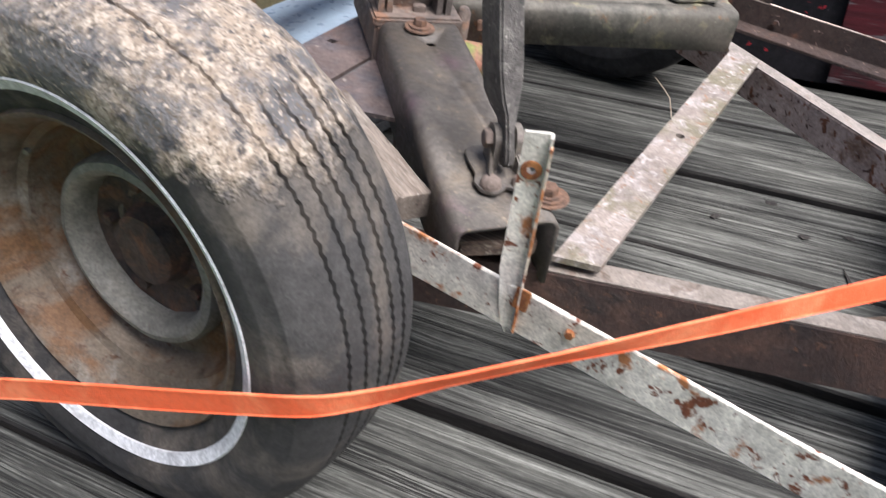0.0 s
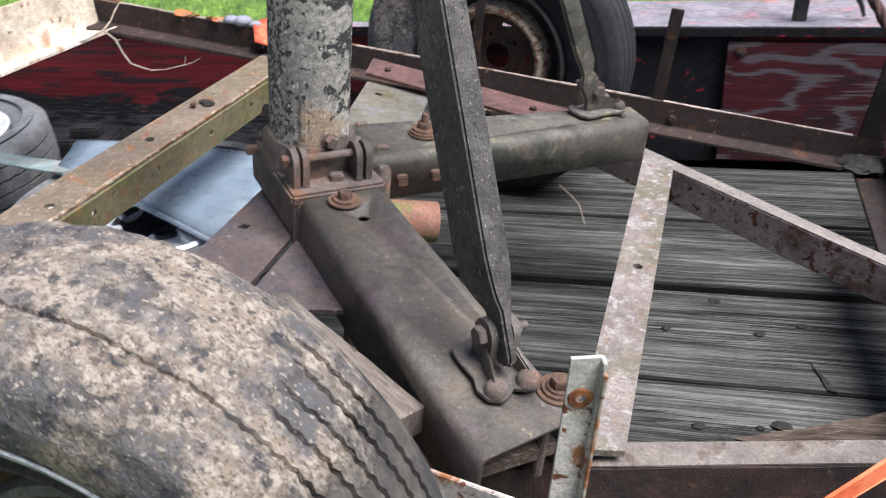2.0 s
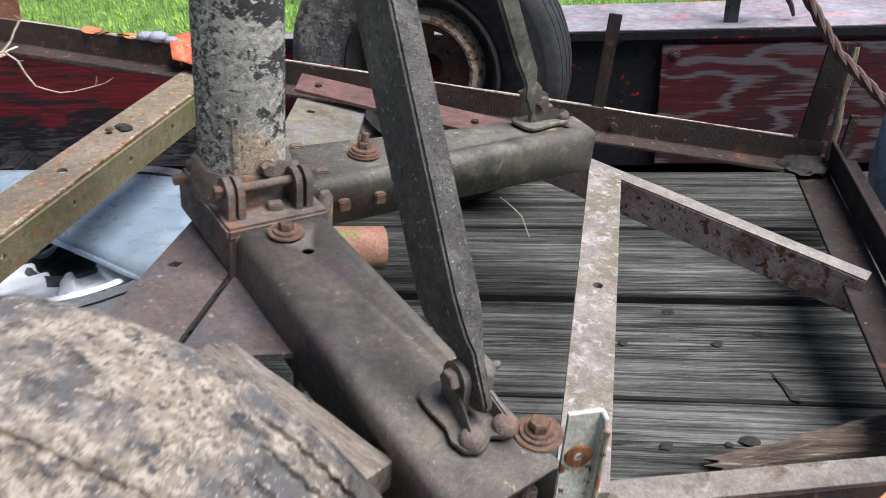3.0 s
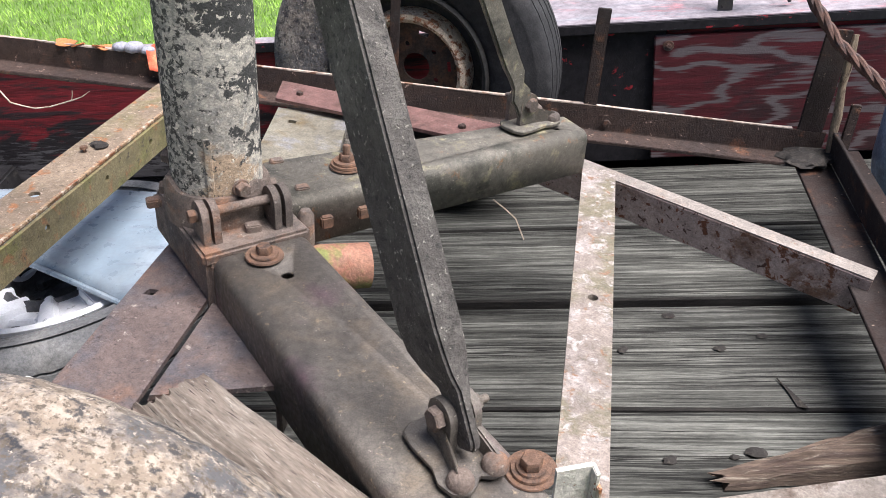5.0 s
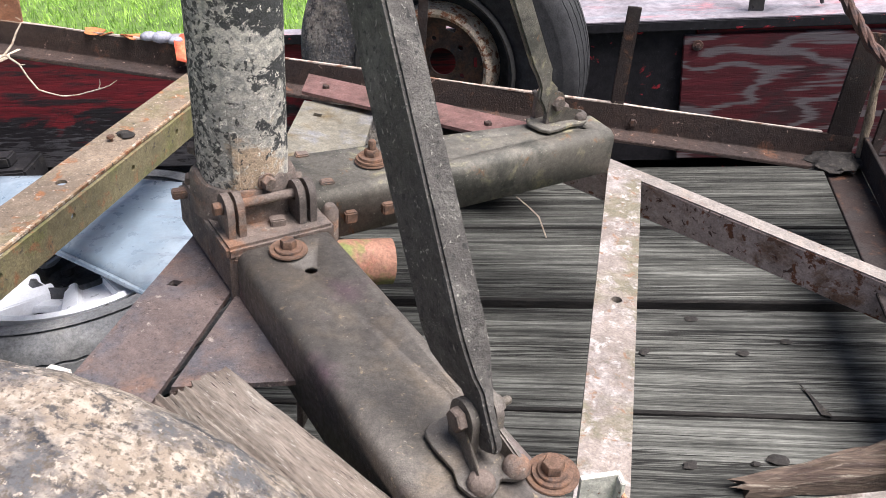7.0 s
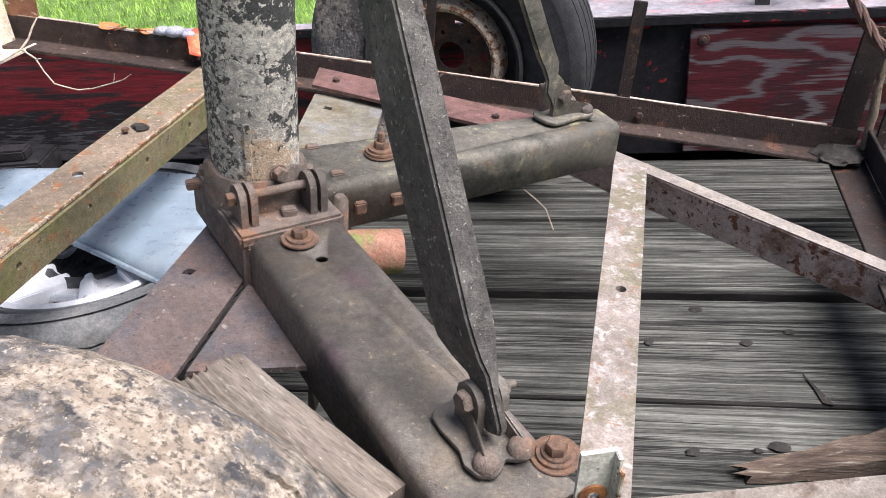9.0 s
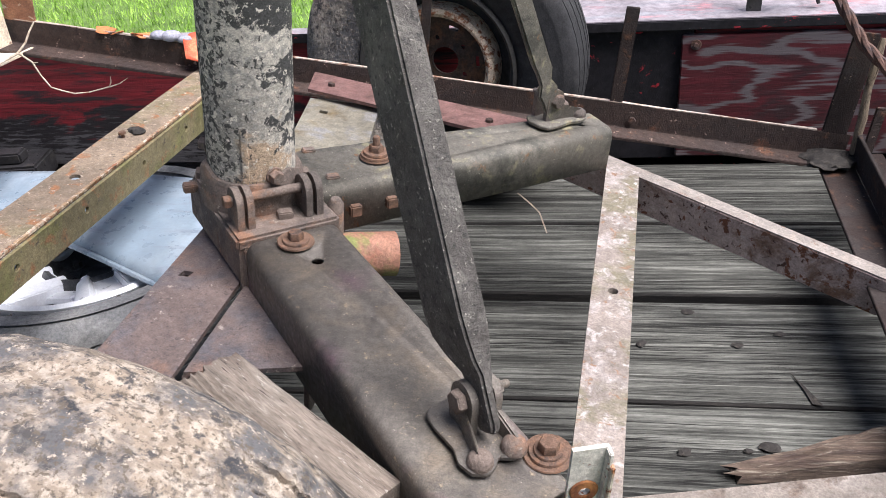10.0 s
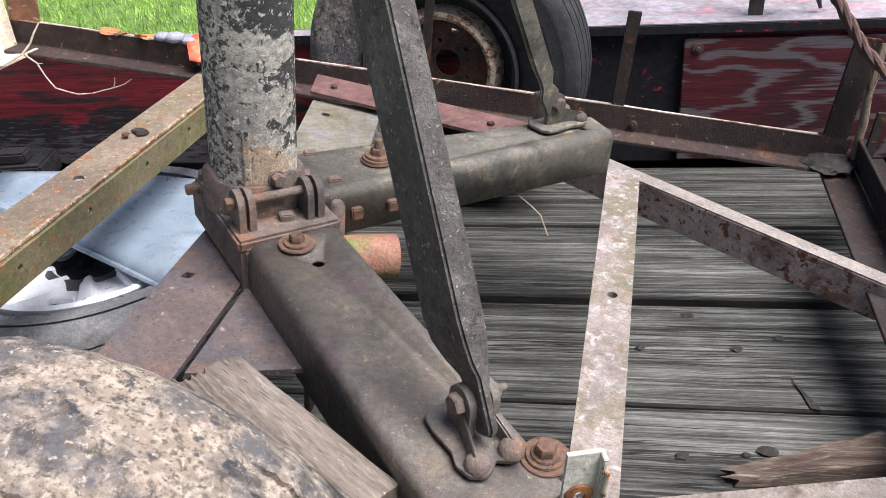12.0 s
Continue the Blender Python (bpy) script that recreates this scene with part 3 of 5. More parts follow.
def plank(y1, y0, seed):
    """One plank between two seams, its edges worn uneven and its top a little cupped."""
    bm = bmesh.new()
    nx, xs = 70, (-2.4, 1.8)
    cross = [(0.0, -0.004), (0.012, 0.0), (0.25, -0.0012), (0.5, -0.002), (0.75, -0.0012), (0.988, 0.0), (1.0, -0.004)]
    rows = []
    for i in range(nx + 1):
        x = xs[0] + (xs[1] - xs[0]) * i / nx
        e0 = noise.noise(Vector((x * 4, seed, 0))) * 0.0022
        e1 = noise.noise(Vector((x * 4, seed, 9))) * 0.0022
        lift = noise.noise(Vector((x * 0.7, seed, 4))) * 0.0015
        row = [(x, y0 + e0, -0.046)]
        for s, z in cross:
            row.append((x, (y0 + e0) * (1 - s) + (y1 + e1) * s, z + lift))
        row.append((x, y1 + e1, -0.046))
        rows.append([bm.verts.new(p) for p in row])
    n = len(rows[0])
    for a, b in zip(rows[:-1], rows[1:]):
        for k in range(n):
            bm.faces.new((a[k], b[k], b[(k + 1) % n], a[(k + 1) % n]))
    bm.faces.new(rows[0])
    bm.faces.new(list(reversed(rows[-1])))
    return bm


for i in range(len(SEAMS) - 1):
    (ya, ga), (yb, gb) = SEAMS[i], SEAMS[i + 1]
    ob = part("plank", plank(ya - ga / 2, yb + gb / 2, i * 5.3 + 1), M_wood, deck)
    # plank sides and undersides painted dark so the gaps read as deep shade
    ob.data.materials.append(M_gap_shade)
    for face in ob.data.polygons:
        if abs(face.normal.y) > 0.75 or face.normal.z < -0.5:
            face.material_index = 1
for x in (-1.9, -0.9, 0.1, 1.1):
    part("joist", box((0.09, 2.9, 0.14), Matrix.Translation((x, 0.95, -0.117)), 0.003), M_under, deck)

# unseen plate and skirts, added to keep daylight from under the planks
part("underbody", box((4.2, 3.1, 0.01), Matrix.Translation((-0.3, 1.03, -0.26)), 0.0), M_under, deck)
for y in (-0.46, 2.55):
    part("side_sill", box((4.2, 0.04, 0.24), Matrix.Translation((-0.3, y, -0.14)), 0.003), M_black, deck)
for x in (-2.38, 1.78):
    part("end_sill", box((0.04, 2.96, 0.24), Matrix.Translation((x, 1.045, -0.14)), 0.003), M_black, deck)

# side wall of the trailer
side = thing("wall_north", Matrix.Translation((0, 2.4, 0)), "worn red trailer side with a broad faded cap", "trailer side", kind="structure")
part("side_board", box((2.4, 0.04, 0.318), Matrix.Translation((-1.2, 2.4, 0.166)), 0.003), M_red, side, "dark red painted board, its lower half worn to black wood")
part("black_panel", box((0.37, 0.03, 0.322), Matrix.Translation((0.188, 2.402, 0.164)), 0.002), M_black, side, "black panel with flecks of red paint")
part("plywood_panel", box((1.45, 0.018, 0.292), Matrix.Translation((1.072, 2.381, 0.161)), 0.002), M_ply, side, "plywood with flaking red paint and bare grain")
part("back_board", box((1.45, 0.03, 0.322), Matrix.Translation((1.102, 2.41, 0.164)), 0.002), M_red, side)
part("cap", box((2.046, 0.052, 0.014), Matrix.Translation((-1.375, 2.4, 0.334)), 0.004), M_cap, side, "faded pink and grey painted cap, narrow")
part("cap", box((2.15, 0.235, 0.014), Matrix.Translation((0.725, 2.492, 0.336)), 0.004), M_cap, side, "faded pink and grey painted cap")
part("cap_edge", box((4.2, 0.006, 0.022), Matrix.Translation((-0.3, 2.3705, 0.332)), 0.002), M_black, side)
part("outer_board", box((2.15, 0.03, 0.5), Matrix.Translation((0.725, 2.58, 0.075)), 0.003), M_red, side)
part("outer_board", box((2.046, 0.03, 0.5), Matrix.Translation((-1.375, 2.437, 0.07)), 0.003), M_red, side)
scr = hexbolt(0.006, 0.003, ((0.012, 0.002),))
scr.transform(Matrix.Translation((0.377, 2.371, 0.287)) @ pose(0, 0, 0, 90))
part("screw", scr, M_rope, side)

# ---- the mast stand ----
N = Vector((0.15, 0.0, 1.0)).normalized()
EX = (Vector((1, 0, 0)) - N * N.x).normalized()
EY = N.cross(EX)
MX = Matrix((EX, EY, N)).transposed().to_4x4()
MX.translation = (-0.334, 1.488, 0.39)
stand = thing("mast_stand", MX, "old steel mast on spread channel feet, grey-brown and rusty", "mast stand")


def loc(x, y, z, rx=0, ry=0, rz=0):
    return pose(x, y, z, rx, ry, rz)


def flank(d, c):
    """Local axes of a foot: x along the direction d (degrees), y across, moved across by c."""
    return pose(0, 0, 0, 0, 0, d) @ Matrix.Translation((0, c, 0))


mast = lathe([(0.0545, -0.03), (0.0602, -0.03), (0.0602, 1.25), (0.0545, 1.25)], 64, True)
for v in mast.verts:
    v.co.xy *= 1 + 0.006 * noise.noise(v.co * 14)
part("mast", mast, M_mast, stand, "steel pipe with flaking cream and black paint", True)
seam = sweep([(-0.006, -0.003), (0.006, -0.003), (0.004, 0.003), (-0.004, 0.003)], (0.012, -0.0595, 0.0), (0.012, -0.0595, 0.13), (0.2, -1, 0), 0.001)
part("seam", seam, M_mast, stand, "", True)
# collar round the foot of the mast
col = lathe([(0.061, 0.0), (0.073, 0.0), (0.072, 0.012), (0.07, 0.042), (0.067, 0.048), (0.061, 0.048)], 48, True)
for v in col.verts:
    if v.co.z > 0.04:
        v.co.z += 0.012 * max(0, math.cos(3 * math.atan2(v.co.y, v.co.x) + 1.2)) ** 2
part("collar", col, M_cast, stand, "", True)


def ear(h, w, t, hole=0.006):
    """A rounded lug standing on z = 0 in the x-z plane, t thick."""
    out = [(-w, 0), (w, 0)] + [(w * math.cos(a), h - w + w * math.sin(a)) for a in np.linspace(0, math.pi, 11)]
    bm = plate(out, [disc_outline(hole, 10, 0, h - w)], t)
    bm.transform(Matrix.Translation((0, -t / 2, 0)) @ pose(0, 0, 0, 90) @ Matrix.Translation((0, 0, 0)))
    return bm


# hinge pin in front of the mast, between pairs of lugs
A, Bp = Vector((0.008, -0.092, 0.04)), Vector((0.093, -0.026, 0.041))
pin = tube([A + (A - Bp) * 0.1, Bp + (Bp - A) * 0.12], 0.0065, 12)
part("pin", pin, M_cast, stand, "", True)
turn = math.degrees(math.atan2(Bp.y - A.y, Bp.x - A.x))
for p, q in ((A, 0.0), (A, 0.014), (Bp, -0.012), (Bp, 0.003)):
    lug = ear(0.06, 0.0215, 0.0095)
    c = p + (Bp - A).normalized() * q
    lug.transform(Matrix.Translation((c.x, c.y, -0.002)) @ pose(0, 0, 0, 0, 0, turn + 90))
    part("lug", lug, M_cast, stand, "", True)
head = hexbolt(0.0095, 0.009, ())
head.transform(Matrix.Translation(A + (A - Bp) * 0.07) @ pose(0, 0, 0, 0, -90, turn) )
part("pin_head", head, M_bolt, stand, "", True)
for ang, z in ((-44, 0.058), (172, 0.064), (188, 0.027), (20, 0.03)):
    b = hexbolt(0.010, 0.011, ((0.0125, 0.003),))
    a = radians(ang)
    b.transform(Matrix.Translation((0.064 * math.cos(a), 0.064 * math.sin(a), z)) @ pose(0, 0, 0, 0, 90, ang))
    part("collar_bolt", b, M_cast, stand, "", True)

# base block, set square to the near foot
DB, DC = -50.5, 34.5
blk = bmesh.new()
merge(blk, box((0.215, 0.142, 0.07), Matrix.Translation((0.012, 0.006, -0.036)), 0.007, 3))
merge(blk, box((0.10, 0.148, 0.018), Matrix.Translation((0.068, 0.006, -0.005)), 0.004, 2))
merge(blk, box((0.018, 0.05, 0.085), Matrix.Translation((0.112, -0.04, -0.05)), 0.006, 3))
blk.transform(flank(DB, 0))
part("base_block", blk, M_cast, stand, "rusty cast base block", True)
for x, y in ((0.064, -0.058), (0.101, 0.058), (0.044, 0.132), (-0.085, -0.02)):
    part("square_nut", box((0.02, 0.016, 0.012), loc(x, y, 0.008, 0, 0, 30), 0.0018), M_cast, stand, "", True)
riv = lathe([(0.0, 0.012), (0.007, 0.009), (0.012, 0.0), (0.012, -0.05), (0, -0.05)], 14)
riv.transform(loc(0.121, -0.004, 0.002))
part("corner_pin", riv, M_cast, stand, "", True)


def foot(name, a0, a1, c0, c1, d0, d1, depth, m, material, holes=(), label="", slant=0.0, r=0.016, wave=0.0):
    """A pressed channel, open below: from a0 to a1, its sides at c0, c1 at the start and d0, d1 at the end."""
    ye0, ye1 = (c0 + r, c1 - r), (d0 + r, d1 - r)
    out = [(a0, ye0[0] + 0.003), (a1 + slant, ye1[0] + 0.003), (a1, ye1[1] - 0.003), (a0, ye0[1] - 0.003)]
    bm = sheet_with_holes(out, [disc_outline(h[2], 12, h[0], h[1]) for h in holes])
    for s, (p, q) in ((-1, ((a0, ye0[0]), (a1 + slant, ye1[0]))), (1, ((a0, ye0[1]), (a1, ye1[1])))):
        rows = []
        for x, y in (p, q):
            row = [bm.verts.new((x, y - s * 0.003, 0)), bm.verts.new((x, y, 0))]
            for k in range(1, 6):
                t = math.pi / 2 * k / 5
                row.append(bm.verts.new((x, y + s * r * math.sin(t), -r + r * math.cos(t))))
            row.append(bm.verts.new((x, y + s * r, -depth)))
            rows.append(row)
        for k in range(7):
            bm.faces.new((rows[0][k], rows[1][k], rows[1][k + 1], rows[0][k + 1]))
    bmesh.ops.remove_doubles(bm, verts=bm.verts, dist=0.0004)
    bm.transform(m)
    ob = part(name, bm, material, stand, label, True, 30)
    sol = ob.modifiers.new("thick", "SOLIDIFY")
    sol.thickness, sol.offset = 0.006, -1.0
    return ob


near = flank(DB, 0)
pk = box((0.1, 0.1, 0.022), near @ Matrix.Translation((0.585, 0.004, -0.052)), 0.003)
part("packing", pk, M_scrap, stand, "wooden packing inside the channel", True)
pk = tube([near @ Vector((0.632, 0.035, -0.003)), near @ Vector((0.632, 0.035, -0.085))], 0.006, 10)
part("through_bolt", pk, M_cast, stand, "", True)
far = flank(DC, 0)
foot("near_foot", 0.124, 0.648, -0.058, 0.074, -0.062, 0.07, 0.098, near, M_dark, [(0.198, 0.009, 0.0085), (0.561, 0.042, 0.0075)], "dark grey-brown pressed channel", 0.012)
foot("far_foot", 0.07, 0.628, -0.046, 0.1, -0.005, 0.08, 0.074, Matrix.Translation((0, 0, 0.01)) @ far, M_olive, [(0.585, 0.03, 0.007)], "olive-grey pressed channel with mossy side")
# back foot: light plate with a square hole
bk = plate([(-0.005, 0.1), (0.07, 0.13), (0.084, 0.192), (0.118, 0.216), (0.103, 0.4), (-0.026, 0.4)], [[(0.005, 0.34), (0.02, 0.338), (0.02, 0.35), (0.005, 0.352)]], 0.008)
bk.transform(Matrix.Translation((0, 0, -0.02)))
part("back_foot", bk, mat("bare_plate", (0.27, 0.245, 0.19), [((0.2, 0.15, 0.08), 12, 0.5, 0.64), ((0.3, 0.3, 0.32), 9, 0.52, 0.66)], 0.5, 0.35, 0.25, 300), stand, "plate worn to bare metal, with a square hole", True)
part("back_foot_side", box((0.008, 0.29, 0.06), loc(-0.016, 0.255, -0.058, 0, 0, 3), 0.002), M_brown, stand, "", True)
b = hexbolt(0.0105, 0.01, ((0.0245, 0.003), (0.018, 0.003)))
b.transform(near @ Matrix.Translation((0.15, 0, 0.003)))
part("foot_bolt", b, M_bolt, stand, "rusty bolt on a broad washer", True)
b = hexbolt(0.011, 0.01, ((0.0255, 0.0025), (0.02, 0.003), (0.015, 0.0025)), 0.0)
b.transform(near @ Matrix.Translation((0.606, 0.066, 0.002)) @ pose(0, 0, 0, 5, 0, 0))
part("foot_bolt", b, M_bolt, stand, "rusty bolt on stacked washers", True)
b = hexbolt(0.0115, 0.01, ((0.026, 0.003), (0.024, 0.004), (0.02, 0.004)), 0.012)
b.transform(loc(0.15, 0.135, 0.012))
part("foot_bolt", b, M_bolt, stand, "rusty bolt on stacked washers", True)
for x, z in ((0.138, -0.03), (0.198, -0.03)):
    b = box((0.018, 0.012, 0.018), far @ Matrix.Translation((x, -0.052 + 0.075 * (x - 0.07), z)), 0.002)
    part("side_nut", b, M_bolt, stand, "", True)


def clevis(m, wide=1.0):
    """The hinge foot of a strut: base plate, two ears, two rivets and the bolt through the ears."""
    base = [(-0.048, -0.008), (-0.04, -0.02), (-0.02, -0.022), (0.012, -0.02), (0.03, -0.026), (0.048, -0.022), (0.056, -0.008), (0.05, 0.004), (0.042, 0.012), (0.05, 0.024), (0.05, 0.038), (0.038, 0.046), (0.022, 0.042), (-0.005, 0.034), (-0.04, 0.036), (-0.05, 0.02)]
    bm = plate(base, (), 0.007)
    bevel(bm, 0.0015, 1)
    bm.transform(m @ Matrix.Translation((0, 0, 0.009)))
    clv = part("clevis", bm, M_olive if wide < 1 else M_dark, stand, "bolted strut hinge", True)
    for y in (0.004, 0.031):
        e = ear(0.056, 0.019, 0.0085)
        e.transform(m @ Matrix.Translation((-0.01, y, 0.006)))
        part("ear", e, M_dark, clv, "", True)
        g = sweep([(-0.0036, 0), (0.0036, 0), (0.0036, 0.02), (-0.0036, 0.034)] if y < 0.01 else [(-0.0036, 0), (0.0036, 0), (0.0036, 0.03), (-0.0036, 0.03)], (-0.01, y, 0.006), (0.034, y - 0.012 if y < 0.01 else y + 0.003, -0.008), (0, 0, 1), 0.002)
        g.transform(m)
        part("web", g, M_dark, clv, "", True)
    b = hexbolt(0.0125, 0.009, ())
    b.transform(m @ Matrix.Translation((-0.01, -0.001, 0.043)) @ pose(0, 0, 0, 90))
    part("clevis_bolt", b, M_cast, clv, "", True)
    b = hexbolt(0.009, 0.009, (), 0.008)
    b.transform(m @ Matrix.Translation((-0.01, 0.036, 0.043)) @ pose(0, 0, 0, -90))
    part("clevis_nut", b, M_dark, clv, "", True)
    for x, y in ((0.041, -0.009), (0.04, 0.031)):
        d = dome(0.0132, 0.014)
        d.transform(m @ Matrix.Translation((x, y, 0.008)))
        part("rivet", d, M_cast, clv, "", True)
    return clv


clevis(near @ Matrix.Translation((0.55, 0.004, 0.002)))
clevis(far @ Matrix.Translation((0.545, 0.046, 0.012)) @ pose(0, 0, 0, 0, 0, 12), 0.9)


def strut(x0, z0, x1, z1, y, m, material, w, t, label):
    """A bar that leans from its flattened foot towards the mast; broad side along the foot."""
    d = Vector((x1 - x0, 0, z1 - z0)).normalized()
    s = Vector((d.z, 0, -d.x))
    o = Vector((x0, y, z0))
    length = (Vector((x1, 0, z1)) - Vector((x0, 0, z0))).length
    nk = w - 0.019
    rows = []
    bm = bmesh.new()
    for a, ww, tt, off in ((-0.03, 0.011, 0.005, nk), (-0.022, 0.016, 0.0055, nk), (0.012, 0.016, 0.0055, nk), (0.03, 0.019, 0.007, nk), (0.046, w * 0.72, t * 0.7, nk * 0.5), (0.066, w * 0.95, t * 0.9, 0.002), (0.09, w, t, 0), (0.14, w, t, 0), (length, w, t, 0)):
        c = o + d * a
        rows.append([bm.verts.new(c + s * (p * ww + off) + Vector((0, q * tt, 0))) for p, q in ((-1, -1), (1, -1), (1, 1), (-1, 1))])
    for a, b2 in zip(rows[:-1], rows[1:]):
        for k in range(4):
            bm.faces.new((a[k], a[(k + 1) % 4], b2[(k + 1) % 4], b2[k]))
    bm.faces.new(rows[0])
    bm.faces.new(list(reversed(rows[-1])))
    bmesh.ops.recalc_face_normals(bm, faces=bm.faces)
    long = [e for e in bm.edges if e.calc_face_angle(0) > 0.8]
    bmesh.ops.bevel(bm, geom=long, offset=0.003, segments=2, affect="EDGES", clamp_overlap=True)
    bm.transform(m)
    part("strut", bm, material, stand, label, True)


strut(0.542, 0.04, 0.071, 0.787, 0.0175, near, M_strut, 0.037, 0.015, "rough dark steel strut")
strut(0.53, 0.05, 0.06, 1.03, 0.046, Matrix.Translation((0, 0, 0.0)) @ far, M_olive, 0.0155, 0.007, "olive steel strut")

# ---- the frame round the stand ----
rig = thing("steel_frame", Matrix.Translation((0, 1.6, 0.2)), "rusty angle-iron frame, patchy with old paint", "steel frame")


def ztop(x):
    return 0.243 - 0.15 * (x - 0.17)


def flat_bar(name, p0, p1, w, t, material, holes=(), label="", up=(0.15, 0, 1)):
    """A flat bar with its left edge from p0 to p1 and its width to the right."""
    m, length = along(p0, p1, up)
    bm = plate([(0, 0), (0, -w), (length, -w), (length, 0)], [h if isinstance(h, list) else disc_outline(h[2], 12, h[0], h[1]) for h in holes], t)
    bm.transform(m)
    return part(name, bm, material, rig, label)


# back rail with its uprights
ZR = lambda x: 0.250 - 0.1726 * x
RAIL = [(-0.052, 0), (0.007, 0), (0.007, 0.056), (0, 0.056), (0, 0.007), (-0.052, 0.007)]
rail = part("back_rail", sweep(RAIL, (-1.12, 2.08, ZR(-1.12)), (0.635, 2.08, ZR(0.635)), r=0.0012, steps=24, rough=0.0014), M_rail, rig, "rusty angle-iron rail, its bare edge carrying a painted highlight")
# pale strip: the sky's glint on the bare top edge, as colour
part("bare_edge", sweep([(0.0, 0.0), (0.0072, 0.0), (0.0072, 0.0022), (0, 0.0022)], (-1.04, 2.08, ZR(-1.04) + 0.0565), (0.58, 2.08, ZR(0.58) + 0.0565), r=0.0, steps=60, rough=0.001), mat("rail_edge_highlight", (0.5, 0.41, 0.35), [((0.2, 0.1, 0.06), 30, 0.52, 0.6)], 0.5, 0.2, 0.5, 200), rail, "bare edge with its highlight painted in")
for x, w, h in ((0.189, 0.025, 0.196), (-0.194, 0.018, 0.42), (0.608, 0.046, 0.205), (-1.03, 0.066, 0.45)):
    p = Vector((x, 2.0845, ZR(x) + 0.02))
    q = p + N * (h + 0.03)
    part("upright", sweep([(-w / 2, -0.004), (w / 2, -0.004), (w / 2, 0.004), (-w / 2, 0.004)], p, q, (0, 1, 0), 0.001, 6, 0.0008), M_warm if x < -1 else M_post, rig)
b = hexbolt(0.008, 0.006, ())
b.transform(Matrix.Translation((0.226, 2.079, ZR(0.226) + 0.025)) @ pose(0, 0, 0, 90))
part("rail_bolt", b, M_rail, rig)
# right rail
RR = [(0, 0), (0.06, 0), (0.06, 0.007), (0.007, 0.007), (0.007, 0.06), (0, 0.06)]
part("side_rail", sweep([(-a, b) for a, b in RR], (0.638, 1.0, 0.09), (0.648, 2.078, 0.15), r=0.0012, steps=18, rough=0.002), M_post, rig, "rusty angle-iron rail")
part("side_rail_flange", box((0.068, 1.08, 0.007), Matrix.Translation((0.606, 1.54, 0.1185)) @ pose(0, 0, 0, 3.2, 5, -0.8), 0.001), M_post, rig)
# left rail, cream flange; the paint is lightened to look sunlit
part("side_rail", sweep([(-0.006, 0), (0.05, 0), (0.05, 0.007), (0, 0.007), (0, 0.11), (-0.006, 0.11)], (-1.05, 2.07, 0.424), (-1.2, 1.0, 0.44), r=0.0012, steps=12, rough=0.001), M_sunlit_cream, rig, "cream-painted angle iron with rust, its sunlit brightness in the colour")
# left beam
m_lb, len_lb = along((-0.58, 2.06, ztop(-0.62)), (-0.685, 1.0, ztop(-0.72)), (0.15, 0, 1))
bm = plate([(0, 0), (0, -0.074), (len_lb, -0.074), (len_lb, 0)], [disc_outline(0.009, 10, 0.49, -0.036), disc_outline(0.008, 10, 0.75, -0.03)], 0.006)
bm.transform(m_lb)
lb = part("left_beam", bm, M_lbeam, rig, "drab beam with bolt holes and chipped edge")
bm = plate([(0, 0), (0, -0.056), (len_lb, -0.056), (len_lb, 0)], [disc_outline(0.006, 10, x, -0.024) for x in (0.21, 0.36, 0.53, 0.7)], 0.006)
bm.transform(m_lb @ Matrix.Translation((0, 0, -0.0062)) @ pose(0, 0, 0, 90) @ Matrix.Translation((0, 0, 0)))
part("beam_leg", bm, M_mossy, lb, "mossy side with bolt holes")
edge = sweep([(-0.004, -0.003), (0.0012, -0.003), (0.0012, 0.0012), (-0.004, 0.0012)], m_lb @ Vector((0, 0.0003, 0)), m_lb @ Vector((len_lb, 0.0003, 0)), N, 0.0, 90, 0.0012)
part("chipped_edge", edge, mat("chipped_beam_edge", (0.33, 0.22, 0.13), [((0.6, 0.5, 0.4), 70, 0.5, 0.58), ((0.26, 0.1, 0.045), 40, 0.52, 0.6), ((0.1, 0.08, 0.06), 90, 0.55, 0.62)], 0.7, 0.0, 0.6, 300), lb, "edge chipped to rust and pale paint")
# pale cross bar
m_p, len_p = along((0.113, 1.055, ztop(0.113)), (0.173, 1.872, ztop(0.173)), (0.15, 0, 1))
bm = plate([(0, 0), (0.02, -0.057), (len_p, -0.058), (len_p, 0)], [disc_outline(0.0075, 12, 0.416, -0.03)], 0.009)
bm.transform(m_p)
part("cross_bar", bm, M_pale, rig, "flat bar with patchy pinkish-cream paint")
# diagonal brace
part("brace", sweep([(0, 0), (0.03, 0), (0.03, -0.006), (0.006, -0.006), (0.006, -0.068), (0, -0.068)], (0.06, 1.965, 0.248), (0.602, 1.638, 0.147), r=0.0012, steps=8, rough=0.0008), M_spot, rig, "angle iron with grey-pink paint and rust spots")
part("brace_paint", sweep([(0.001, 0.0005), (0.03, 0.0005), (0.03, 0.0025), (0.001, 0.0025)], (0.06, 1.965, 0.248), (0.602, 1.638, 0.147), r=0.0, steps=10, rough=0.0004), mat("pale_grey_flange", (0.25, 0.22, 0.195), [((0.3, 0.25, 0.21), 18, 0.52, 0.66), ((0.2, 0.11, 0.07), 60, 0.62, 0.68)], 0.65, 0.1, 0.4, 300), rig, "pale worn top flange")
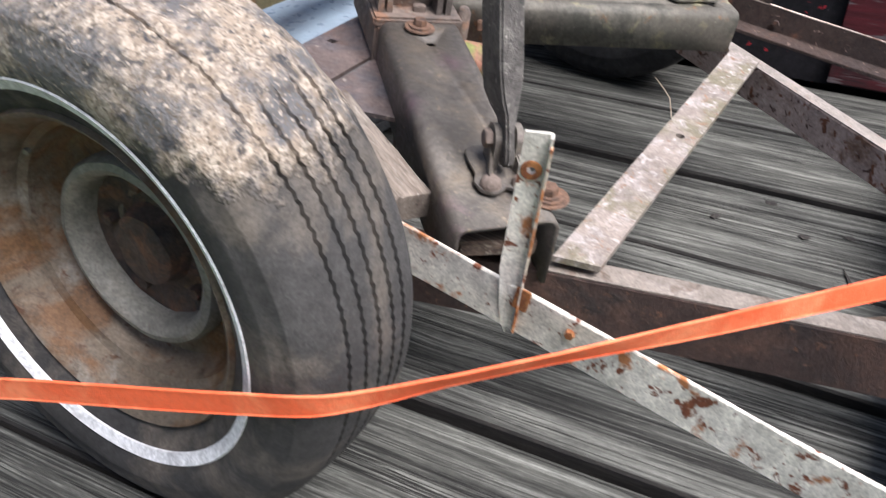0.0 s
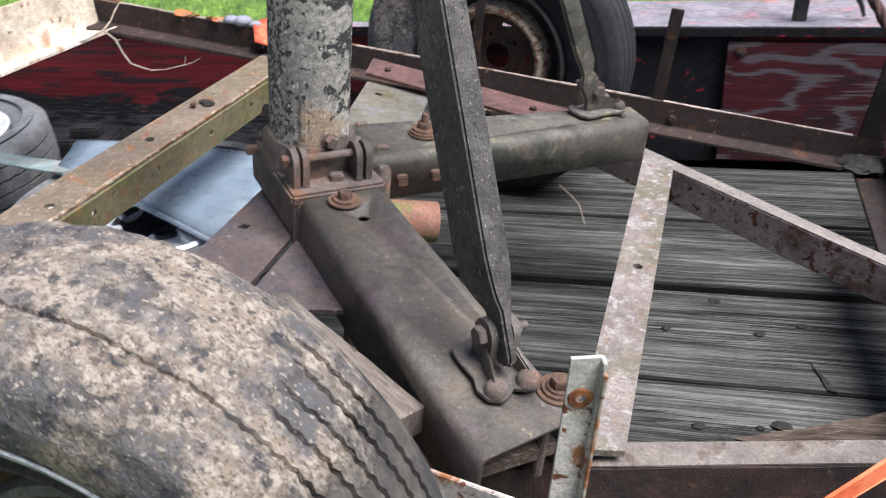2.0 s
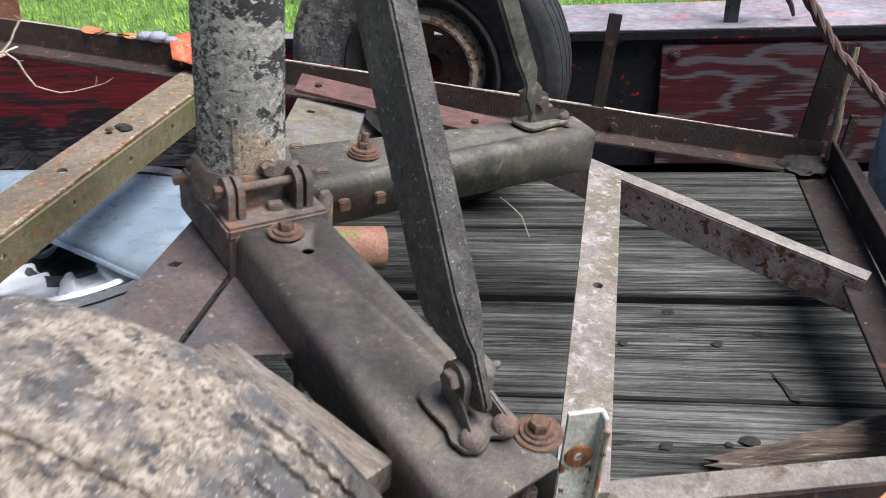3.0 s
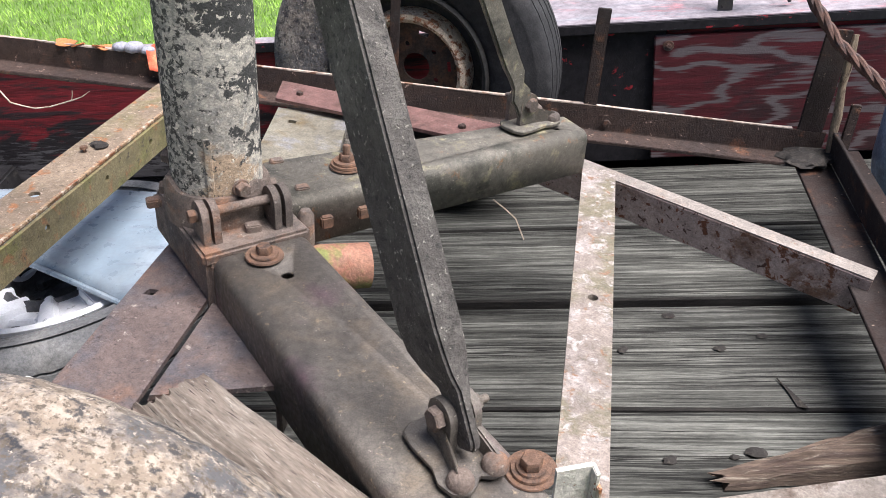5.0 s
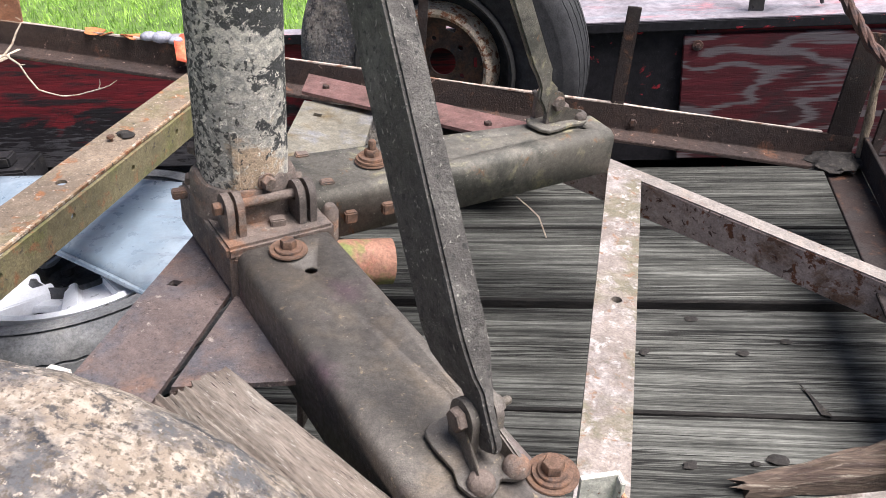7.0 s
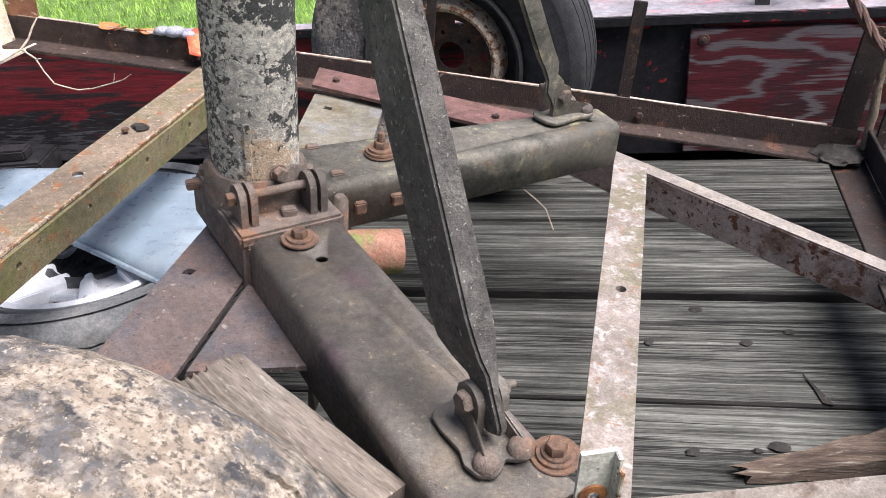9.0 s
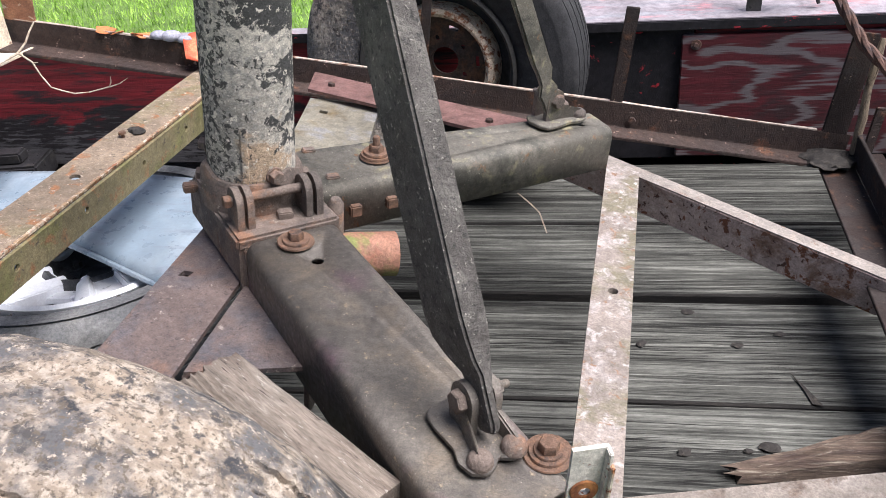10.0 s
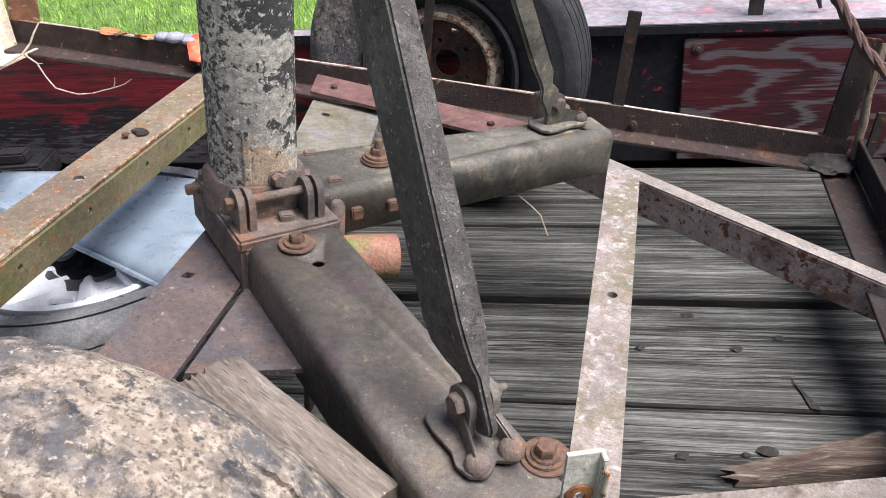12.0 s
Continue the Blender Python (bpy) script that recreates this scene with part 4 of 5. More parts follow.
# front rail
part("front_rail", sweep([(0, 0), (0.04, 0), (0.04, -0.006), (0.007, -0.006), (0.007, -0.088), (0, -0.088)], (-0.32, 0.904, 0.294), (0.65, 1.224, 0.149), r=0.0012, steps=14, rough=0.0012), M_front, rig, "dark red-brown angle-iron front rail")
part("rail_paint", sweep([(0.002, 0.001), (0.04, 0.001), (0.04, 0.003), (0.002, 0.003)], (0.11, 1.0459, 0.2297), (0.65, 1.224, 0.149), r=0.0, steps=10, rough=0.0006), M_dull, rig, "worn cream paint on the rail")
# two plates under the mast
for pts, hole in (([(-0.076, 0.06), (-0.115, -0.55), (-0.01, -0.555), (0.028, 0.05)], [(-0.068, -0.125), (-0.054, -0.125), (-0.05, -0.112), (-0.064, -0.112)]), ([(0.038, 0.05), (0.0145, -0.31), (0.15, -0.27), (0.165, 0.04)], None)):
    bm = plate(pts, [hole] if hole else (), 0.007)
    bm.transform(MX @ Matrix.Translation((0, 0, -0.07)))
    pl = part("bed_plate", bm, M_brown, rig, "brown rusty bed plate")
    (x0, y0), (x1, y1) = pts[0], pts[1]
    (x3, y3), (x2, y2) = pts[3], pts[2]
    for (a, b_), (c, d) in (((x0, y0), (x1, y1)), ((x3, y3), (x2, y2)))[:1 if hole else 2]:
        s = sweep([(-0.0035, 0), (0.0035, 0), (0.0035, -0.07), (-0.0035, -0.07)], MX @ Vector((a, b_, -0.078)), MX @ Vector((c, d, -0.078)), N, 0.001)
        part("plate_side", s, M_brown, pl)
# strip that ties the feet to the rail
m_s, len_s = along(MX @ Vector((-0.041, 0.488, -0.004)), MX @ Vector((0.4, 0.376, -0.004)), N)
bm = plate([(0, 0.0), (0.03, -0.08), (len_s, -0.085), (len_s, 0)], (), 0.006)
bm.transform(m_s)
strip = part("tie_strip", bm, mat("red_brown_strip", (0.16, 0.085, 0.075), [((0.11, 0.06, 0.05), 14, 0.5, 0.65), ((0.24, 0.16, 0.14), 40, 0.6, 0.7)], 0.7, 0.15, 0.35, 300), rig, "red-brown flat strip")
for x in (0.06, 0.37):
    b = hexbolt(0.007, 0.006, ())
    b.transform(m_s @ Matrix.Translation((x, -0.045, 0)))
    part("strip_bolt", b, M_rail, strip)

# ---- wheels ----
def tyre_mesh(R, hw, bead, grooves, n=180, zig=0.0013, depth=0.007, mud=None, tread=None):
    """A tyre about z with zigzag grooves round the tread."""
    tw = tread or hw * 0.74
    prof = [(bead - 0.006, hw * 0.5, 0), (bead, hw * 0.68, 0), (bead + 0.014, hw * 0.78, 0), (bead + 0.04, hw * 0.92, 0), (bead + 0.062, hw, 0), (R - 0.058, hw * 0.99, 0), (R - 0.0555, hw * 0.99 + 0.0004, 0), (R - 0.053, hw * 0.985, 0), (R - 0.034, hw * 0.95, 0), (R - 0.0315, hw * 0.948, 0), (R - 0.029, hw * 0.94, 0), (R - 0.014, (hw * 0.92 + tw * 1.05) / 2, 0), (R - 0.005, tw * 1.03, 0)]
    zs = sorted(grooves, reverse=True)
    crown = lambda z: R - 0.006 * (z / tw) ** 2
    for k, z in enumerate(zs):
        zz = z * tw
        prof += [(crown(zz), zz + 0.0028, 1), (crown(zz) - depth, zz + 0.0021, 2), (crown(zz) - depth, zz - 0.0021, 2), (crown(zz), zz - 0.0028, 1)]
        if k + 1 < len(zs):
            mid = (z + zs[k + 1]) / 2 * tw
            prof.append((crown(mid), mid, 0))
    prof += [(r, -z, 0) for r, z, _ in reversed(prof[:13])]
    bm = bmesh.new()
    rows = []
    for i in range(n):
        a = 2 * math.pi * i / n
        zz = zig if i % 2 else -zig
        row = []
        for r, z, g in prof:
            v = Vector((r * math.cos(a), r * math.sin(a), z + zz * min(g, 1)))
            if mud is not None:
                up = (mud @ v).z + 0.1 * noise.noise(v * 9)
                far_half = 1.0 if z < 0.033 else 0.35
                k = min(1, max(0, (up - 0.14) / 0.05))
                top = min(1, max(0, (up - 0.235) / 0.035)) * far_half
                if g == 2:
                    v.xy *= 1 + k * (0.35 + 0.65 * top) * (0.45 + 0.55 * top + 0.35 * noise.noise(v * 25) * (1 - 0.7 * top)) * depth / r
                if g:
                    v.z -= zz * 0.8 * top
                if r > 0.25:
                    v.xy *= 1 + k * 0.004 + k * (0.010 * noise.noise(v * 34) + 0.008 * noise.noise(v * 80))
            row.append(bm.verts.new(v))
        rows.append(row)
    for i in range(n):
        p, q = rows[i], rows[(i + 1) % n]
        for k in range(len(prof) - 1):
            bm.faces.new((p[k], q[k], q[k + 1], p[k + 1]))
    return bm


def axle(nrm):
    """Turns z to the axle's direction and keeps x level."""
    z = Vector(nrm).normalized()
    x = Vector((0, 0, 1)).cross(z).normalized()
    return Matrix((x, z.cross(x), z)).transposed().to_4x4()


RN = axle((-0.07, -0.997, 0.03))
wheel = thing("car_wheel", Matrix.Translation((-0.277, 0.781, 0.31)), "whitewall car wheel caked with dry mud, upright on the deck", "wheel")
tm = tyre_mesh(0.318, 0.102, 0.188, (0.8, 0.42, 0.05, -0.35, -0.72), 300, 0.0015, 0.0055, mud=RN, tread=0.0614)
tm.transform(RN)
tyre = part("tyre", tm, M_tyre, wheel, "worn ribbed tyre with dried mud", True, 50)
ww = lathe([(0.2165, 0.0855), (0.2175, 0.0903), (0.2298, 0.097), (0.2315, 0.0955), (0.225, 0.084)], 96, True)
ww.transform(RN)
part("whitewall", ww, M_whitewall, tyre, "white sidewall band", True)
rb = [(0.045, -0.02), (0.205, -0.02), (0.205, 0.05), (0.209, 0.066), (0.204, 0.074), (0.197, 0.070), (0.192, 0.058), (0.184, 0.05), (0.182, 0.032), (0.172, 0.026), (0.166, 0.0), (0.158, -0.008), (0.128, -0.004), (0.118, 0.004)]
rimm = lathe([(r * 0.93 if r > 0.1 else r, z * 1.06 if z > 0.01 else z) for r, z in rb], 96)
rimm.transform(RN)
rimo = part("rim", rimm, M_rim, wheel, "rusty cream-painted steel rim", True, 40)
gr = lathe([(0.118, -0.004), (0.118, 0.012), (0.113, 0.022), (0.105, 0.024), (0.097, 0.018), (0.093, 0.006), (0.092, -0.012)], 72)
for v in gr.verts:
    a = math.atan2(v.co.y, v.co.x)
    v.co.xy *= 1 + 0.018 * max(0, math.cos(4 * a)) ** 6
gr.transform(RN)
part("hub_ring", gr, M_ring, rimo, "raised grey ring of the wheel disc", True)
hb = lathe([(0.093, -0.012), (0.07, -0.018), (0.062, -0.02), (0.05, -0.016), (0.046, -0.004), (0.043, 0.008), (0.034, 0.012), (0.0, 0.013)], 40)
for v in hb.verts:
    v.co.z += 0.004 * noise.noise(v.co * 60)
hb.transform(RN)
part("hub", hb, M_hub, rimo, "rust-caked hub", True)
for k in range(5):
    a = 2 * math.pi * k / 5 + 0.5
    b = hexbolt(0.009, 0.012, ())
    b.transform(RN @ Matrix.Translation((0.073 * math.cos(a), 0.073 * math.sin(a), -0.019)))
    part("wheel_nut", b, M_hub, rimo, "", True)
vs = tube([(0.168, 0.0, 0.012), (0.162, 0.0, 0.035)], 0.004, 8)
vs.transform(RN @ pose(0, 0, 0, 0, 0, 142))
part("valve", vs, M_ring, rimo, "", True)

RF = axle((-0.2, -0.975, 0.05))
fwheel = thing("car_wheel", Matrix.Translation((-0.168, 2.255, 0.309)), "spare wheel with rust-spotted rim, one side caked with grey mud", "wheel")
tm = tyre_mesh(0.311, 0.08, 0.176, (0.8, 0.3, -0.2, -0.7), 150)
tm.transform(RF)
ft = part("tyre", tm, M_ftyre, fwheel, "black tyre", True, 50)
rimm = lathe([(0.178, -0.03), (0.178, 0.05), (0.178, 0.062), (0.173, 0.068), (0.168, 0.06), (0.16, 0.045), (0.156, 0.02), (0.146, 0.01), (0.128, 0.006)], 80)
rimm.transform(RF)
fr = part("rim", rimm, M_rubber, fwheel, "dark steel rim", True)
rg = lathe([(0.131, 0.004), (0.13, 0.034), (0.124, 0.05), (0.115, 0.053), (0.106, 0.045), (0.103, 0.02), (0.1, -0.004)], 64)
rg.transform(RF)
part("rim_ring", rg, M_frim, fr, "cream ring with rust spots", True)
slots = [[(r * math.cos(a + da), r * math.sin(a + da)) for r, da in ((0.07, -0.16), (0.079, -0.15), (0.079, 0.15), (0.07, 0.16))] for a in np.arange(5) * 1.2566]
holes = [disc_outline(0.006, 10, 0.052 * math.cos(a), 0.052 * math.sin(a)) for a in np.arange(5) * 1.2566 + 0.63]
dk = plate(disc_outline(0.103, 48), slots + holes + [disc_outline(0.03, 24)], 0.006)
dk.transform(RF)
part("wheel_disc", dk, M_hub, fr, "brown rusty wheel disc", True)


def alloy_wheel(at, tilt, turn, label):
    m = Matrix.Translation(at) @ pose(0, 0, 0, *tilt, turn)
    w = thing("alloy_wheel", m, label, "wheel", "alloy wheels")
    t = tyre_mesh(0.315, 0.095, 0.222, (0.7, 0.25, -0.2, -0.65), 120)
    part("tyre", t, M_dusty, w, "dusty grey tyre", True, 50)
    rim = lathe([(0.215, -0.06), (0.215, 0.06), (0.222, 0.078), (0.216, 0.084), (0.207, 0.078), (0.196, 0.066), (0.19, 0.03), (0.185, -0.05)], 80)
    r = part("rim", rim, M_alloy, w, "silver alloy rim", True)
    part("rim_back", lathe([(0.186, -0.05), (0.06, -0.055), (0, -0.055)], 40), M_cover, r, "", True)
    for k in range(5):
        prof = [(-0.046, -0.012), (0.046, -0.012), (0.044, 0.016), (0.03, 0.024), (0.022, 0.024), (0.017, 0.013), (-0.017, 0.013), (-0.022, 0.024), (-0.03, 0.024), (-0.044, 0.016)]
        sp = sweep(prof, (0.075, 0, 0.026), (0.206, 0, 0.056), (0, 0, 1), 0.0015, 4)
        for v in sp.verts:
            v.co.y *= 1.0 + 3.4 * max(0, v.co.x - 0.075)
        sp.transform(pose(0, 0, 0, 0, 0, 72 * k))
        part("spoke", sp, M_alloy, r, "", True)
        web = sweep([(-0.028, 0.0), (0.028, 0.0), (0.022, 0.012), (-0.022, 0.012)], (0.08, 0, 0.016), (0.14, 0, 0.034), (0, 0, 1), 0.0015)
        web.transform(pose(0, 0, 0, 0, 0, 72 * k + 36))
        part("spoke_web", web, M_alloy, r, "", True)
    part("hub_bowl", lathe([(0.1, 0.03), (0.096, 0.044), (0.088, 0.05), (0.08, 0.046), (0.072, 0.016), (0.064, 0.01), (0.034, 0.01), (0.03, 0.002), (0, 0.0)], 48), M_bowl, r, "dark grey hub bowl", True)
    for k in range(5):
        b = hexbolt(0.009, 0.01, ((0.014, 0.002),))
        b.transform(pose(0.05 * math.cos(k * 1.2566), 0.05 * math.sin(k * 1.2566), 0.011))
        part("wheel_nut", b, M_cover, r, "", True)
    for k in range(9):
        a = radians(-150 + 13 * k)
        bar = box((0.012, 0.026, 0.002), pose(0.262 * math.cos(a), 0.262 * math.sin(a), 0.0925, 0, 0, math.degrees(a)) @ pose(0, 0, 0, 0, 0, 0 if k % 3 else 35), 0.0006, 1)
        part("raised_letter_bar", bar, M_rubber, w, "raised mark on the sidewall", True)
    return w


alloy_wheel((-0.775, 1.71, 0.095), (0, 0), 20, "silver alloy wheel lying flat on the deck")
alloy_wheel((-1.585, 1.975, 0.095), (0, 0), 65, "silver alloy wheel lying flat beside the red side")

# ---- loose things ----
# blue-grey panel over the alloy wheel
bm = bmesh.new()
rows = []
for i in range(9):
    s = i / 8
    row = []
    for j in range(13):
        t = j / 12
        p0 = Vector((-1.05, 1.795, 0.205)).lerp(Vector((-0.53, 1.53, 0.2)), s)
        p1 = Vector((-1.1, 1.95, 0.2)).lerp(Vector((-0.46, 1.86, 0.21)), s)
        p = p0.lerp(p1, t)
        p.z += 0.012 * math.sin(math.pi * s) + 0.006 * noise.noise(Vector((s * 2, t * 3, 1)))
        if j == 0:
            p.z -= 0.012
        row.append(bm.verts.new(p))
    rows.append(row)
for a, b in zip(rows[:-1], rows[1:]):
    for k in range(12):
        bm.faces.new((a[k], b[k], b[k + 1], a[k + 1]))
pan = thing("body_panel", Matrix.Translation((-0.74, 1.86, 0.17)), "dented blue-grey sheet panel lying on an alloy wheel", "panel")
ob = part("sheet", bm, M_panel, pan)
so = ob.modifiers.new("thick", "SOLIDIFY")
so.thickness = 0.004
lip_pts = [Vector((-1.05, 1.793, 0.192)).lerp(Vector((-0.53, 1.528, 0.187)), k / 12) for k in range(13)]
part("turned_lip", tube([p + Vector((0, 0, 0.012 * math.sin(math.pi * k / 12))) for k, p in enumerate(lip_pts)], 0.005, 8), M_panel, pan, "rolled lower edge")
# flat greenish scrap strip on the further wheel
st = sweep([(-0.04, 0), (0.035, 0), (0.035, 0.005), (-0.03, 0.008), (-0.04, 0.006)], (-1.4, 1.875, 0.196), (-1.0, 1.795, 0.196), (0.1, 0.2, 1), 0.001, 10, 0.003)
single("scrap_strip", st, mat("greenish_strip", (0.26, 0.32, 0.31), [((0.3, 0.25, 0.2), 20, 0.52, 0.66)], 0.7, 0.1, 0.3, 200), (-1.3, 1.9, 0.2), "dull teal-green bent metal strip lying on a wheel", "metal strip")
bx = bmesh.new()
merge(bx, box((0.22, 0.12, 0.06), Matrix.Translation((-1.36, 2.3, 0.031)) @ pose(0, 0, 0, 0, 0, 8), 0.006))
merge(bx, box((0.08, 0.05, 0.03), Matrix.Translation((-1.33, 2.29, 0.075)) @ pose(0, 0, 0, 0, 0, 8), 0.005))
single("black_case", bx, M_cover, (-1.36, 2.3, 0), "black plastic case by the red side", "case")

# worn board under the tyre's edge
m_b, len_b = along((-0.262, 1.184, 0.346), (-0.044, 1.032, 0.312), (0.2, 0, 1))
bm = bmesh.new()
nx, ny = 40, 120
rows = []
for i in range(nx + 1):
    row = []
    for j in range(ny + 1):
        x, y = len_b * i / nx, -0.19 * j / ny
        e = 0.012 * noise.noise(Vector((j * 0.11, 3, 0))) + 0.006 * noise.noise(Vector((j * 0.3, 7, 0))) if i == 0 else 0
        ridge = 0.0032 * math.sin(700 * (y + 0.2 * x * x + 0.014 * noise.noise(Vector((x * 8, 0, 5))))) * min(1, max(0, (-y - 0.03) / 0.03))
        row.append(bm.verts.new((x + e, y, ridge + 0.002 * noise.noise(Vector((x * 20, y * 40, 0))))))
    rows.append(row)
for a, b in zip(rows[:-1], rows[1:]):
    for k in range(ny):
        bm.faces.new((a[k], b[k], b[k + 1], a[k + 1]))
made = bmesh.ops.extrude_face_region(bm, geom=bm.faces[:])
for v in made["geom"]:
    if isinstance(v, bmesh.types.BMVert):
        v.co.z = -0.036
ob = new("wood_board", finish(bm, "wood_board", M_board))
ob.matrix_world = m_b
tagged(ob, "worn pale plank end with raised grain, lying across the frame", "board")
bit = box((0.03, 0.012, 0.014), MX @ pose(-0.112, -0.318, -0.066, 0, 0, -10), 0.003)
single("white_peg", bit, M_white, MX @ Vector((-0.118, -0.31, -0.07)), "small chipped white peg beside the bed plate", "peg")

# splintered wood on the deck
sp = bmesh.new()
n, nc = 70, 15
rows = []
for i in range(n + 1):
    u = i / n
    c = Vector((0.345 + 0.5 * u, 1.362 + 0.125 * u, 0.0))
    w0 = 0.03 + 0.06 * min(1, u * 2.2) + 0.006 * noise.noise(Vector((u * 9, 1, 0)))
    row = []
    for k in range(nc + 1):
        q = k / nc
        h = (0.014 + 0.034 * min(1, u * 2.5)) * math.sin(math.pi * min(1, 0.08 + q * 0.95)) ** 0.6
        h += 0.007 * noise.noise(Vector((u * 5, q * 9, 2))) + 0.003 * noise.noise(Vector((u * 12, q * 30, 7)))
        torn = 0.05 * noise.noise(Vector((q * 6, 4, 0))) * max(0, 1 - u * 6)
        row.append(sp.verts.new(c + Vector((torn, w0 * (q - 0.5), max(0.002, h) if 0 < k < nc else 0.001))))
    rows.append(row)
for a, b in zip(rows[:-1], rows[1:]):
    for k in range(nc):
        sp.faces.new((a[k], b[k], b[k + 1], a[k + 1]))
    sp.faces.new((a[nc], b[nc], b[0], a[0]))
sp.faces.new(rows[0])
sp.faces.new(list(reversed(rows[-1])))
single("wood_splinter", sp, M_scrap, (0.55, 1.38, 0), "brown splintered length of wood on the deck", "wood scrap")


def chip(x, y, r, h, turn, label, name="bark_chip", material=None, flat=0.7):
    bm = bmesh.new()
    bmesh.ops.create_icosphere(bm, subdivisions=2, radius=1.0)
    for v in bm.verts:
        k = 1 + 0.35 * noise.noise(v.co * 1.7 + Vector((x * 40, y * 40, 0)))
        v.co = Vector((v.co.x * r * k, v.co.y * r * flat * k, max(0, v.co.z) * h * k))
    bm.transform(Matrix.Translation((x, y, 0.0005)) @ pose(0, 0, 0, 0, 0, turn))
    return single(name, bm, material or M_tar, (x, y, 0), label, "bark chip" if name == "bark_chip" else name.replace("_", " "), "chips on the deck")


for x, y, r, h, a in ((0.28, 1.405, 0.014, 0.006, 20), (0.402, 1.422, 0.019, 0.009, 0), (0.371, 1.412, 0.009, 0.006, 0), (0.232, 1.662, 0.013, 0.005, 50), (0.391, 1.663, 0.013, 0.002, 0), (0.466, 1.696, 0.012, 0.002, 10), (0.318, 1.758, 0.014, 0.003, 0)):
    chip(x, y, r * 0.85, h * 0.5, a, "dark chip of bark on the deck")
lf = bmesh.new()
pts = [(0.464, 1.588), (0.475, 1.55), (0.481, 1.517), (0.497, 1.513), (0.486, 1.54), (0.472, 1.57)]
merge(lf, plate(pts, (), 0.002), Matrix.Translation((0, 0, 0.003)))
single("dark_sliver", lf, M_tar, (0.47, 1.56, 0), "dark pointed sliver lying on the deck", "sliver")

# pipe under the feet
part_pipe = tube([MX @ Vector(p) for p in ((0.04, -0.054, -0.075), (0.15, -0.008, -0.076), (0.205, 0.016, -0.081))], 0.033, 24)
single("short_pipe", part_pipe, M_opipe, MX @ Vector((0.16, 0, -0.11)), "orange pipe stub with green moss", "pipe")

# white bracket that stands across the front
wb = thing("white_bracket", Matrix.Translation((0.15, 0.89, 0.26)), "white-painted angle iron with rust, a post standing on it", "angle iron")
wy = lambda x: 0.905 - 0.085 * (x - 0.05)
wz = lambda x: 0.338 - 0.212 * x
part("bar", sweep([(0, 0), (0.006, 0), (0.006, -0.06), (0, -0.06)], (-0.09, wy(-0.09), wz(-0.09)), (1.2, wy(1.2), wz(1.2)), (0.2, 0, 1), 0.001, 30, 0.0012), M_white, wb, "white bar with rust spots")
p0, p1 = Vector((0.107, 0.899, 0.245)), Vector((0.136, 0.899, 0.498))
post = bmesh.new()
mp, lp = along(p0, p1, (0.3, -1, 0))
fl = plate([(0, -0.006), (0.03, -0.012), (lp, -0.0125), (lp - 0.002, 0.0125), (0.09, 0.0125), (0.04, 0.006), (0.012, 0.0)], [disc_outline(0.005, 10, lp - 0.042, 0.0)], 0.004)
post = merge(post, fl, mp)
merge(post, box((lp - 0.01, 0.0035, 0.012), mp @ Matrix.Translation((lp / 2 + 0.005, -0.0135, 0.002)), 0.0008))
part("post", post, M_white, wb, "flat white post, chipped to rust")
part("post_edge", box((lp - 0.02, 0.003, 0.010), mp @ Matrix.Translation((lp / 2, -0.0148, 0.007)), 0.0008), M_edge, wb, "rust-streaked edge")
part("post_foot", box((0.018, 0.003, 0.03), Matrix.Translation((0.133, wy(0.133) - 0.004, wz(0.133) - 0.008)) @ pose(0, 0, 0, 0, 12, -4), 0.0012), M_orust, wb, "rusted weld")
rs = lathe([(0.0045, 0.0), (0.011, 0.0), (0.010, 0.0012), (0.0045, 0.0015)], 18, True)
rs.transform(mp @ Matrix.Translation((lp - 0.042, 0, 0.0008)))
part("rust_ring", rs, M_orust, wb)
b = hexbolt(0.006, 0.006, ())
b.transform(Matrix.Translation((0.19, wy(0.19), wz(0.19) - 0.02)) @ pose(0, 0, 0, 90))
part("bracket_bolt", b, M_orust, wb)

# ratchet strap
pts = [((-0.95, 0.50, 0.06), 0.0), ((-0.334, 0.6, 0.222), 0.0), ((-0.188, 0.62, 0.258), 0.0), ((-0.049, 0.646, 0.286), -0.05), ((0.02, 0.662, 0.3), -0.12), ((0.06, 0.69, 0.302), -0.25), ((0.12, 0.748, 0.302), -0.5), ((0.2, 0.82, 0.305), -0.5), ((0.3, 0.908, 0.309), -0.2), ((0.475, 1.062, 0.321), 0.1), ((1.0, 1.52, 0.355), 0.2)]
fine = []
for i in range(len(pts) - 1):
    p0, p1, p2, p3 = (Vector(pts[min(max(i + k, 0), len(pts) - 1)][0]) for k in (-1, 0, 1, 2))
    chord = (p2 - p1).length
    m1 = (p2 - p0).normalized() * chord
    m2 = (p3 - p1).normalized() * chord
    for k in range(8):
        u = k / 8
        q = p1 * (2 * u ** 3 - 3 * u ** 2 + 1) + m1 * (u ** 3 - 2 * u ** 2 + u) + p2 * (3 * u ** 2 - 2 * u ** 3) + m2 * (u ** 3 - u ** 2)
        fine.append((q, pts[i][1] + (pts[i + 1][1] - pts[i][1]) * u))
fine.append((Vector(pts[-1][0]), pts[-1][1]))


